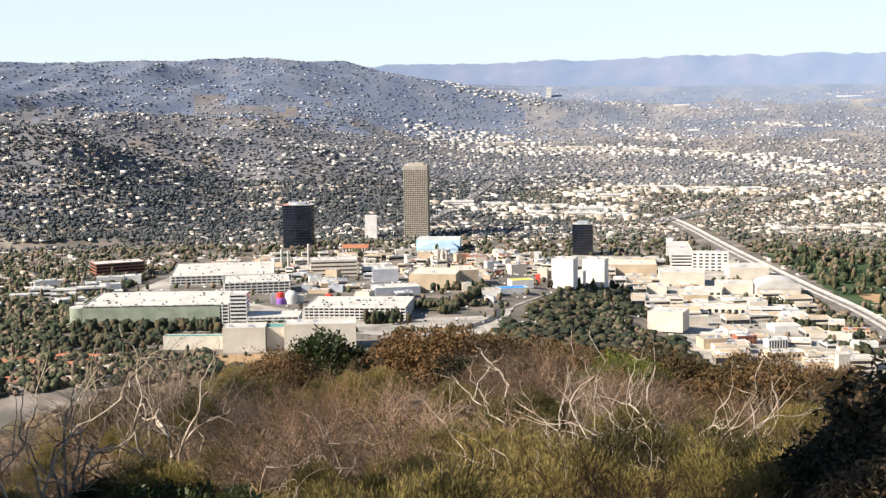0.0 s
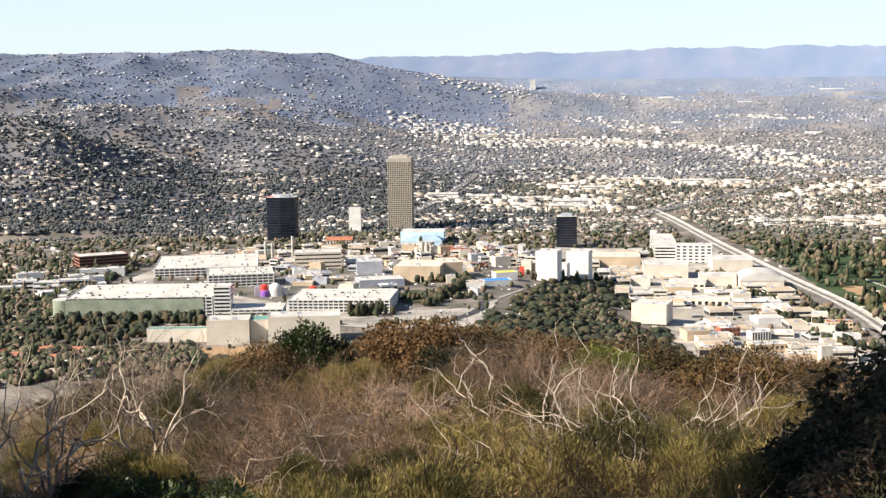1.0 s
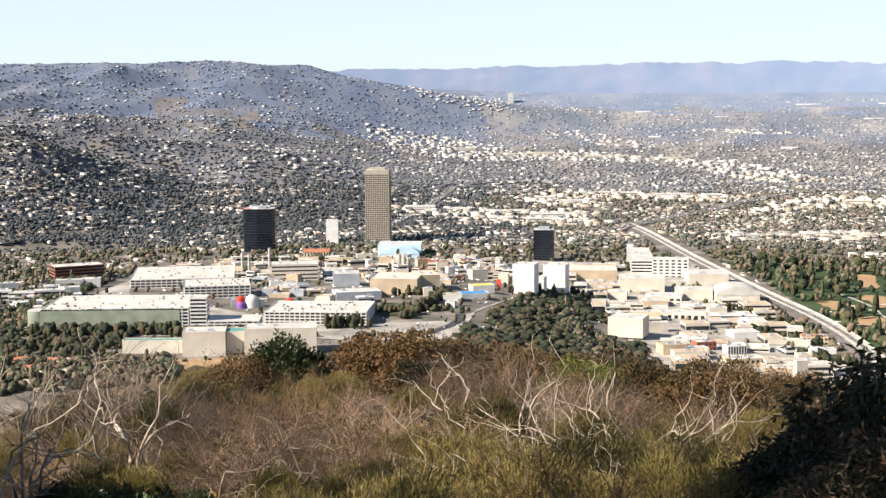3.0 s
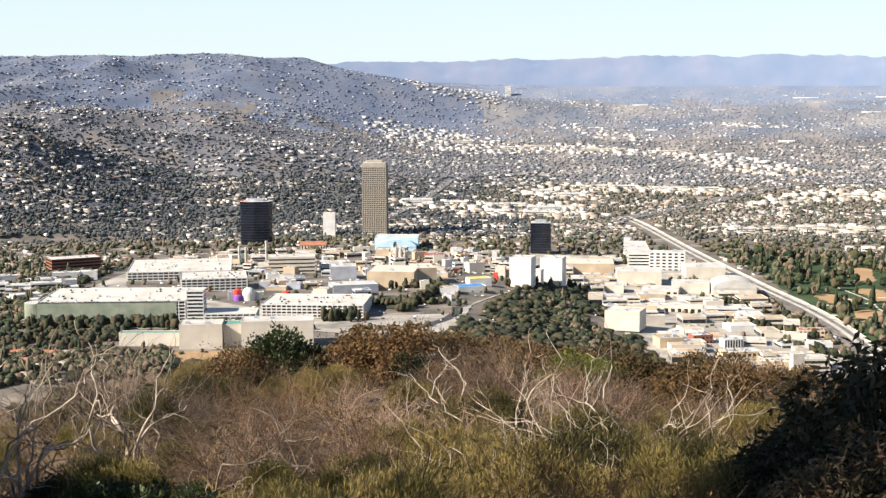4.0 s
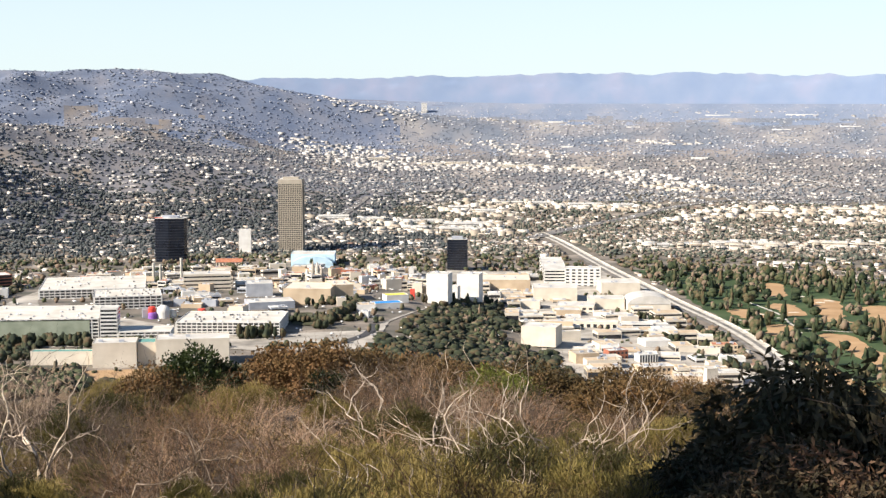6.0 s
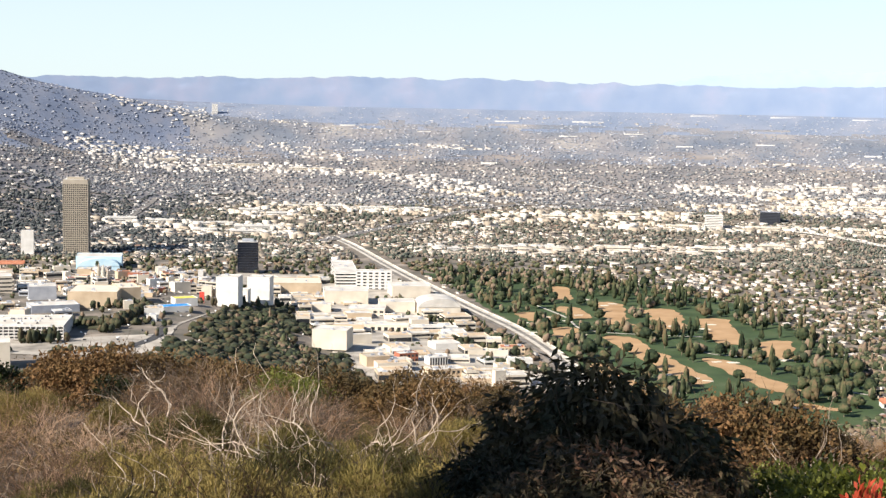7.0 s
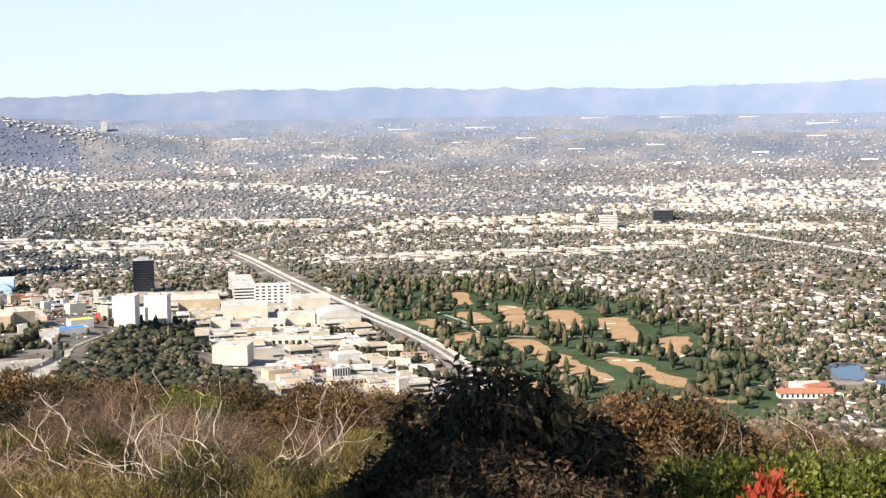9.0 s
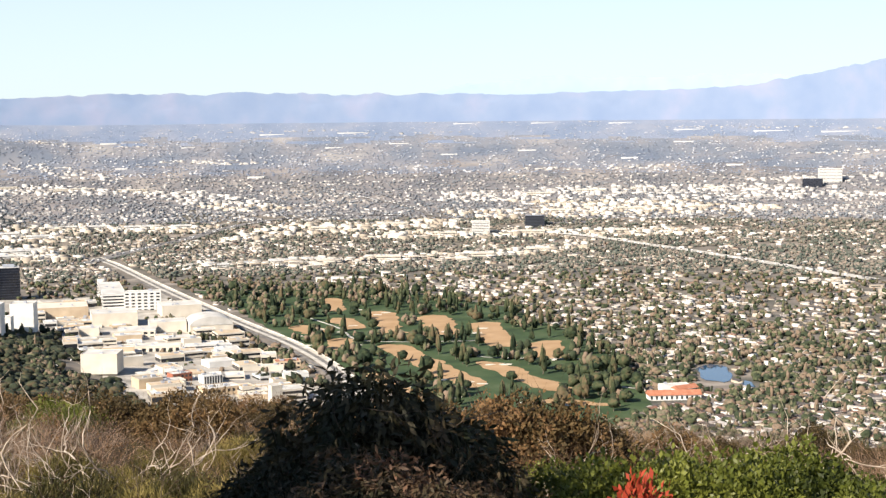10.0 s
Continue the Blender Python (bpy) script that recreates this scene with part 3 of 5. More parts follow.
for i, (x, y, hh) in enumerate([(-268, 2420, 33), (-258, 2430, 30), (-225, 2440, 40)]):
    ride("flue_tower", "slim pale brown round tower", x, y, [("shaft", M_CONCRETE, 0, 0, [(2.4, -2), (2.1, hh), (2.4, hh + 0.3), (2.4, hh + 2)])])
block("blue_canopy", "bright blue flat canopy in the park", "canopy", 76, 1960, 14, 40, 22, 6, M_WHITE, M_BLUE, plant=0)
block("yellow_canopy", "yellow-green roofed park pavilion", "canopy", 96, 2040, 14, 32, 22, 8, M_WHITE, M_YELLOW, plant=0)
block("sign_tower", "white sign tower with a crimson face", "sign", 134, 2120, -18, 6, 4, 13, M_RED, M_WHITE, plant=0)
M_ROCK = material("pale_artificial_rock", [(0.3, 0.27, 0.24), (0.5, 0.47, 0.44), (0.68, 0.66, 0.63)], scale=0.15, detail=9, bump=0.8)
PARKR = random.Random(41)
for i in range(80):
    x, y = PARKR.uniform(-70, 200), PARKR.uniform(2200, 2690)
    w, d_, h_ = PARKR.uniform(9, 26), PARKR.uniform(9, 22), PARKR.uniform(5, 15)
    mat = PARKR.choice([M_WHITE, M_CREAM, M_CREAM, M_TAN, M_ROCK, M_BRICK])
    block("park_building", {M_WHITE: "small white park building", M_CREAM: "small cream park building", M_TAN: "small tan park building", M_ROCK: "park show building of artificial rock", M_BRICK: "small brick park building"}[mat], "building", x, y, PARKR.uniform(-25, 25), w, d_, h_, mat, PARKR.choice([M_ROOFW, M_ROOFW, M_TAN, M_GREYM, M_ORANGE]), floors=PARKR.choice([0, 0, 2]), plant=1)
for i in range(110):
    x, y = PARKR.uniform(262, 505), PARKR.uniform(1640, 2620)
    if 255 < x < 310 and y < 2000 or x > 390 and y > 2190:
        continue
    mat = PARKR.choice([M_WHITE, M_CREAM, M_CREAM, M_TAN])
    block("studio_building", {M_WHITE: "small white studio building", M_CREAM: "small cream studio building", M_TAN: "small tan studio building"}[mat], "building", x, y, PARKR.uniform(-14, 10), PARKR.uniform(16, 46), PARKR.uniform(12, 34), PARKR.uniform(6, 14), mat, PARKR.choice([M_ROOFW, M_ROOFW, M_TAN]), floors=PARKR.choice([0, 1, 2]), plant=1)
for i in range(60):
    x, y = PARKR.uniform(-420, -60), PARKR.uniform(2260, 2690)
    mat = PARKR.choice([M_WHITE, M_CREAM, M_CREAM, M_TAN])
    block("hilltop_building", {M_WHITE: "low white hilltop building", M_CREAM: "low cream hilltop building", M_TAN: "low tan hilltop building"}[mat], "building", x, y, PARKR.uniform(-20, 25), PARKR.uniform(14, 40), PARKR.uniform(10, 24), PARKR.uniform(5, 12), mat, PARKR.choice([M_ROOFW, M_ROOFW, M_ORANGE]), floors=PARKR.choice([0, 1, 2]), plant=1)


M_BED = material("damp_concrete", [(0.1, 0.1, 0.1), (0.18, 0.17, 0.16), (0.26, 0.24, 0.22)], scale=0.05, detail=8)


M_LAWN = material("olive_lawn", [(0.04, 0.045, 0.02), (0.07, 0.07, 0.035), (0.11, 0.1, 0.06)], scale=0.08, detail=8)


# ---------- flat sheets: paving, river, golf course, lake ----------
def sheet(name, outline, lift, mat, label, category, kind="structure", wob=0.0):
    """A thin slab that follows the land; outline in metres on the plan."""
    bm = bmesh.new()
    pts = []
    n = len(outline)
    for i, (x, y) in enumerate(outline):
        x2, y2 = outline[(i + 1) % n]
        k = max(1, int(math.hypot(x2 - x, y2 - y) / 12))
        for j in range(k):
            u = j / k
            a, b = x + (x2 - x) * u, y + (y2 - y) * u
            pts.append((a + wob * fbm(a, b, 25), b + wob * fbm(a + 99, b, 25)))
    top = []
    for a, b in pts:
        p, s = drawn(a, b, land(a, b) + lift)
        top.append(bm.verts.new(p))
    f = bm.faces.new(top)
    bmesh.ops.triangulate(bm, faces=[f])
    return tagged(part(name, bm, mat), label, category, kind=kind)


GOLF = [(600, 2105), (606, 2506), (590, 2720), (662, 2700), (833, 2665), (918, 2583), (985, 2457), (1036, 2276), (1005, 1937), (950, 1712), (880, 1520), (840, 1440), (735, 1359), (600, 1421)]
sheet("golf_course", GOLF, 0.5, M_GRASS, "dark green golf course grass", "grass", wob=8)
FAIR = [((717, 1965), (708, 1655), 21), ((814, 2295), (768, 2097), 22), ((877, 2213), (836, 2057), 25), ((923, 2108), (866, 1911), 23), ((928, 1900), (886, 1800), 22), ((788, 1775), (789, 1590), 20), ((731, 2252), (723, 2164), 20), ((641, 1990), (671, 2050), 18), ((654, 2200), (658, 2145), 20), ((793, 2496), (754, 2356), 17), ((621, 1765), (616, 1629), 16), ((750, 1521), (800, 1477), 12)]


def capsule(a, b, r_, seed):
    pts = []
    ax, ay, bx, by = *a, *b
    t = math.atan2(by - ay, bx - ax)
    for k in range(14):
        q = t + math.pi / 2 + math.pi * k / 13
        pts.append((ax + r_ * math.cos(q) * (1 + 0.3 * fbm(seed + k, 0, 4)), ay + r_ * math.sin(q) * (1 + 0.3 * fbm(seed + k, 5, 4))))
    for k in range(14):
        q = t - math.pi / 2 + math.pi * k / 13
        pts.append((bx + r_ * math.cos(q) * (1 + 0.3 * fbm(seed + k, 9, 4)), by + r_ * math.sin(q) * (1 + 0.3 * fbm(seed + k, 15, 4))))
    return pts


for i, (a, b, r_) in enumerate(FAIR):
    tagged(sheet("fairway", capsule(a, b, r_, i * 11), 0.9, M_DRY, "tan dormant golf fairway bordered by dark grass", "fairway", kind="", wob=9), group="golf fairways")
BUNK = random.Random(8)
for i in range(26):
    a, b, r_ = FAIR[i % 12]
    e = a if i % 2 else b
    x, y = e[0] + BUNK.uniform(-45, 45), e[1] + BUNK.uniform(-45, 45)
    tagged(sheet("sand_bunker", capsule((x, y), (x + BUNK.uniform(4, 10), y + BUNK.uniform(-6, 6)), BUNK.uniform(3, 6), i * 5 + 300), 1.3, M_SAND, "pale sand bunker beside a fairway", "bunker", kind="", wob=2), group="golf bunkers")


def ribbon(pts, width):
    left, right = [], []
    for i, (x, y) in enumerate(pts):
        x0, y0 = pts[max(0, i - 1)]
        x1, y1 = pts[min(len(pts) - 1, i + 1)]
        l = math.hypot(x1 - x0, y1 - y0)
        nx, ny = -(y1 - y0) / l, (x1 - x0) / l
        left.append((x + nx * width / 2, y + ny * width / 2))
        right.append((x - nx * width / 2, y - ny * width / 2))
    return left + right[::-1]


def smooth_line(pts, n=10):
    out = []
    for i in range(len(pts) - 1):
        p0, p1, p2, p3 = pts[max(0, i - 1)], pts[i], pts[i + 1], pts[min(len(pts) - 1, i + 2)]
        for k in range(n):
            t = k / n
            out.append(tuple(0.5 * (2 * b + (c - a) * t + (2 * a - 5 * b + 4 * c - d) * t * t + (3 * b - a - 3 * c + d) * t ** 3) for a, b, c, d in zip(p0, p1, p2, p3)))
    return out + [pts[-1]]


for pts in ([(690, 2290), (700, 2160), (690, 2050), (740, 2000), (850, 1960)], [(780, 1900), (800, 1830), (860, 1790), (930, 1750)], [(840, 1640), (870, 1560), (900, 1530)]):
    sheet("cart_path", ribbon(smooth_line(pts), 4), 1.1, M_CONCRETE, "pale concrete cart path across the golf course", "path")

RIVER = smooth_line([(564, 1560), (566, 1649), (587, 1850), (591, 2053), (573, 2324), (551, 2776), (538, 3215), (520, 3420)], 8)
# the channel: two sloping banks and a sunken bed
sheet("river_bed", ribbon(RIVER, 6), 0.6, M_BED, "grey wet bed of a concrete river channel", "river")
for side in (-1, 1):
    off = [(x + side * 6.5, y) for x, y in RIVER]
    sheet("river_bank", ribbon(off, 7), 1.0 if side < 0 else 1.4, M_CONCRETE, "pale sloping concrete river bank", "river bank")
bm = bmesh.new()
for i in range(len(RIVER) - 1):
    (x0, y0), (x1, y1) = RIVER[i], RIVER[i + 1]
    for o in (10.6,):
        a, b = drawn(x0 + o, y0, 0)[0], drawn(x1 + o, y1, 0)[0]
        w_ = Vector((0.5, 0, 0))
        lo = [bm.verts.new(p) for p in (a - w_, a + w_, b + w_, b - w_)]
        hi = [bm.verts.new(p + Vector((0, 0, 3.2))) for p in (a - w_, a + w_, b + w_, b - w_)]
        bm.faces.new(hi)
        for k in range(4):
            bm.faces.new((lo[k], lo[(k + 1) % 4], hi[(k + 1) % 4], hi[k]))
tagged(part("river_wall", bm, M_CONCRETE), "pale concrete parapet along the river channel", "wall", kind="structure")
sheet("studio_road", ribbon([(x - 16, y) for x, y in RIVER if y < 3000], 5), 0.9, M_BED, "service road beside the river channel", "road")
sheet("studio_paving", [(250, 1600), (530, 1600), (535, 2720), (240, 2720), (230, 2350), (290, 2200), (300, 1950)], 0.45, M_PAVED, "pale paved studio lot", "paving")
LAKE = [(985, 1560), (1000, 1600), (1012, 1632), (1050, 1652), (1062, 1630), (1045, 1590), (1020, 1550), (1000, 1535)]
LAKE_ARM = [(1008, 1505), (1016, 1495), (1030, 1525), (1026, 1556), (1014, 1550)]
sheet("lake", LAKE, 0.7, M_WATER, "small blue lake among houses", "lake", wob=6)
sheet("lake", LAKE_ARM, 0.7, M_WATER, "narrow arm of the blue lake", "lake", wob=3)
sheet("park_paving", [(-440, 1700), (-150, 1690), (-60, 1650), (60, 1650), (90, 1850), (200, 2150), (200, 2680), (-120, 2680), (-420, 2480)], 0.6, M_PAVED, "pale paved park plateau", "paving")
for pts, w_ in (([(480, 3300), (636, 3541), (810, 3778), (987, 4071), (1195, 4300), (1400, 4360), (1700, 4250)], 36), ([(1677, 4156), (1760, 4670), (1771, 5176), (1737, 6306)], 30), ([(1556, 3780), (1640, 3580), (1767, 3424), (1800, 3100), (1815, 2835), (1830, 2300)], 34), ([(-60, 3300), (60, 3900), (160, 4600)], 22)):
    sheet("freeway", ribbon(smooth_line(pts), w_), 2.2, M_BED if w_ < 33 or w_ > 35 else M_CONCRETE, "concrete freeway through the suburbs", "road")
sheet("hill_road", ribbon(smooth_line([(-40, 1560), (-10, 1640), (30, 1700), (60, 1760), (70, 1830)]), 12), 0.9, M_ASPHALT, "curved road below the parking structures", "road")
sheet("dirt_lot", [(-250, 1480), (-170, 1490), (-175, 1555), (-250, 1550)], 0.7, M_DRY, "bare brown dirt lot", "ground")

for i in range(70):
    x, y = PARKR.uniform(-320, 60), PARKR.uniform(1865, 2230)
    if -310 < x < -200 and 1975 < y < 2070 or -60 < x < 60 and 2000 < y < 2110 or -110 < x < -20 and 1950 < y < 2170 or -225 < x < -130 and 1880 < y < 1930 or 60 < x and y < 2000:
        continue
    mat = PARKR.choice([M_WHITE, M_CREAM, M_CREAM, M_TAN, M_GREYM])
    block("ride_building", {M_WHITE: "white flat-roofed ride building", M_CREAM: "cream flat-roofed ride building", M_TAN: "tan flat-roofed ride building", M_GREYM: "grey metal ride building"}[mat], "building", x, y, PARKR.uniform(-20, 20), PARKR.uniform(10, 30), PARKR.uniform(9, 22), PARKR.uniform(4, 11), mat, PARKR.choice([M_ROOFW, M_ROOFW, M_ROOFW, M_TAN]), floors=PARKR.choice([0, 0, 1]), plant=2)

for pts in ([(-62, 1834), (-36, 1829), (-38, 1930), (-62, 1935)], [(-32, 1827), (0, 1820), (-8, 1923), (-32, 1925)]):
    sheet("lawn_terrace", pts, 1.4, M_LAWN, "dark olive lawn terrace beside the parking structure", "lawn")


# ---------- trees and houses of the valley ----------
def ico(sub=1):
    bm = bmesh.new()
    bmesh.ops.create_icosphere(bm, subdivisions=sub, radius=1.0)
    v = np.array([q.co[:] for q in bm.verts], dtype=np.float32)
    f = np.array([[q.index for q in g.verts] for g in bm.faces], dtype=np.int32)
    bm.free()
    return v, f


ICO1, ICO2 = ico(1), ico(2)
RNG = np.random.default_rng(7)


def crown(sub, seed, lumps=3, tall=1.0):
    """An uneven crown about 1 across and about 1 high, standing on z = 0."""
    r_ = random.Random(seed)
    bv, bf = ICO1 if sub == 1 else ICO2
    vs, fs = [], []
    for k in range(lumps):
        c = Vector((r_.uniform(-0.28, 0.28), r_.uniform(-0.28, 0.28), r_.uniform(0.3, 0.72) * tall)) if k else Vector((0, 0, 0.5 * tall))
        s = r_.uniform(0.22, 0.36) if k else 0.42
        for p in bv:
            q = Vector(p)
            n_ = 1 + (0.5 * noise.noise(q * 3.1 + Vector((k, seed, 2))) if sub == 2 else 0) + 0.5 * noise.noise(q * 1.7 + Vector((seed * 3.1, k * 7.7, 0))) + 0.3 * noise.noise(q * 4.0 + Vector((seed, k, 5)))
            vs.append((c.x + q.x * s * n_, c.y + q.y * s * n_, max(0.02, c.z + q.z * s * n_ * tall)))
        fs += [[a + k * len(bv) for a in f] for f in bf]
    return np.array(vs, dtype=np.float32), np.array(fs, dtype=np.int32)


TWO = [crown(1, 60 + i, lumps=2) for i in range(6)]
SMALL = [crown(1, 40 + i, lumps=1, tall=0.8) for i in range(5)]


def scatter(name, spots, bases, mat, label, category):
    """spots: rows of x, y, z, across, high, turn; one mesh of many crowns."""
    V, F, o = [], [], 0
    for i, (x, y, z, w, h, a) in enumerate(spots):
        bv, bf = bases[i % len(bases)]
        c, s = math.cos(a), math.sin(a)
        q = np.empty_like(bv)
        q[:, 0] = x + w * (c * bv[:, 0] - s * bv[:, 1])
        q[:, 1] = y + w * (s * bv[:, 0] + c * bv[:, 1])
        q[:, 2] = z + h * bv[:, 2]
        V.append(q)
        F.append(bf + o)
        o += len(bv)
    return tagged(new(name, mesh_of(name, np.concatenate(V), np.concatenate(F), mat)), label, category, kind="stuff")


HBV = np.array([(-.5, -.5, -.2), (.5, -.5, -.2), (.5, .5, -.2), (-.5, .5, -.2), (-.5, -.5, .7), (.5, -.5, .7), (.5, .5, .7), (-.5, .5, .7), (-.55, 0, 1), (.55, 0, 1), (-.55, -.58, .66), (.55, -.58, .66), (.55, .58, .66), (-.55, .58, .66)], dtype=np.float32)
HBF = np.array([(0, 1, 5, 4), (1, 2, 6, 5), (2, 3, 7, 6), (3, 0, 4, 7), (10, 11, 9, 8), (12, 13, 8, 9), (11, 12, 9, 9), (13, 10, 8, 8)], dtype=np.int32)
FBV = np.array([(-.5, -.5, -.2), (.5, -.5, -.2), (.5, .5, -.2), (-.5, .5, -.2), (-.5, -.5, 1), (.5, -.5, 1), (.5, .5, 1), (-.5, .5, 1)], dtype=np.float32)
FBF = np.array([(0, 1, 5, 4), (1, 2, 6, 5), (2, 3, 7, 6), (3, 0, 4, 7), (4, 5, 6, 7)], dtype=np.int32)


def houses(name, spots, mats, label):
    """spots: rows of x, y, z, w, d, h, turn, flat."""
    V, F, MI, o = [], [], [], 0
    for x, y, z, w, d, h, a, flat in spots:
        bv, bf, roof = (FBV, FBF, (4,)) if flat else (HBV, HBF[:6], (4, 5))
        c, s = math.cos(a), math.sin(a)
        q = np.empty_like(bv)
        q[:, 0] = x + c * bv[:, 0] * w - s * bv[:, 1] * d
        q[:, 1] = y + s * bv[:, 0] * w + c * bv[:, 1] * d
        q[:, 2] = z + h * bv[:, 2]
        V.append(q)
        F.append(bf + o)
        MI += [1 if i in roof else 0 for i in range(len(bf))]
        o += len(bv)
    return tagged(new(name, mesh_of(name, np.concatenate(V), np.concatenate(F), mats, MI)), label, "houses", kind="stuff")


def inside(x, y, poly):
    r_, j = False, len(poly) - 1
    for i in range(len(poly)):
        (xi, yi), (xj, yj) = poly[i], poly[j]
        if (yi > y) != (yj > y) and x < (xj - xi) * (y - yi) / (yj - yi) + xi:
            r_ = not r_
        j = i
    return r_


def near_line(x, y, pts, w):
    for i in range(len(pts) - 1):
        (ax, ay), (bx, by) = pts[i], pts[i + 1]
        l2 = (bx - ax) ** 2 + (by - ay) ** 2
        t = min(1, max(0, ((x - ax) * (bx - ax) + (y - ay) * (by - ay)) / l2))
        if (x - ax - t * (bx - ax)) ** 2 + (y - ay - t * (by - ay)) ** 2 < w * w:
            return True
    return False


FREEWAYS = [[(480, 3300), (636, 3541), (810, 3778), (987, 4071), (1195, 4300), (1400, 4360), (1700, 4250)], [(1677, 4156), (1760, 4670), (1771, 5176), (1737, 6306)], [(1556, 3780), (1640, 3580), (1767, 3424), (1815, 2835), (1830, 2300)], [(-60, 3300), (60, 3900), (160, 4600)]]


# shopping streets, offices and works: the ends of each strip on the plan, and its half width
NEAR_STRIPS = [(2, 3821, 238, 3687, 90), (238, 3687, 400, 3629, 90), (219, 3516, 395, 3446, 80), (365, 4068, 470, 3940, 80), (508, 4255, 878, 4084, 110), (707, 3084, 946, 3116, 60), (931, 3661, 1218, 4019, 70), (1906, 4158, 2641, 4081, 170), (2300, 4500, 3100, 4500, 150), (1297, 3611, 2056, 3397, 90), (1221, 3015, 1618, 3140, 55), (864, 3045, 1248, 3082, 55), (1086, 3855, 1596, 3938, 110), (3087, 4410, 3563, 4430, 120), (846, 2753, 1019, 2772, 30), (1718, 2321, 1723, 2132, 40)]
FAR_STRIPS = [(10, 8199, 211, 6888, 250), (211, 6888, 431, 6247, 260), (431, 6247, 710, 6438, 220), (722, 6164, 1009, 5957, 170), (1192, 5787, 1261, 4799, 120), (998, 9055, 1111, 7036, 130), (365, 10282, 609, 14451, 330), (609, 14451, 1100, 20000, 420), (1596, 13363, 2055, 12481, 350), (1994, 8909, 2115, 8581, 200), (4696, 17775, 5518, 18292, 500), (9600, 23600, 13100, 21900, 450), (10445, 17047, 11367, 14157, 500), (2277, 4956, 2779, 5102, 260), (2779, 5102, 3349, 4891, 260), (5863, 7824, 6528, 8126, 200), (3828, 5384, 4407, 5482, 160), (5399, 15742, 6475, 15847, 400), (3340, 6863, 4037, 6789, 120)]
STRIPS = np.array(NEAR_STRIPS + FAR_STRIPS, dtype=float)


def strip_at(x, y):
    """How far inside a built-up strip a place lies: 1 along its middle, 0 outside."""
    a, b, w = STRIPS[:, :2], STRIPS[:, 2:4], STRIPS[:, 4]
    ab = b - a
    t = np.clip(((x - a[:, 0]) * ab[:, 0] + (y - a[:, 1]) * ab[:, 1]) / (ab ** 2).sum(1), 0, 1)
    q = np.hypot(x - a[:, 0] - t * ab[:, 0], y - a[:, 1] - t * ab[:, 1])
    return float(max(0.0, (1 - (q / (1.5 * w)) ** 2).max()))


def taken(x, y):
    """Ground that holds the studio, the park, the golf course, water or roads."""
    if inside(x, y, GOLF) or near_line(x, y, RIVER, 32):
        return True
    if 230 < x < 540 and 1600 < y < 2720 or -450 < x < 200 and 1550 < y < 2690:
        return True
    if near_line(x, y, LAKE + LAKE[:1], 7) or 960 < x < 1014 and 1490 < y < 1560 or inside(x, y, LAKE) or near_line(x, y, LAKE_ARM, 6) or 845 < x < 935 and 1450 < y < 1525:
        return True
    return any(near_line(x, y, f, 24) for f in FREEWAYS)


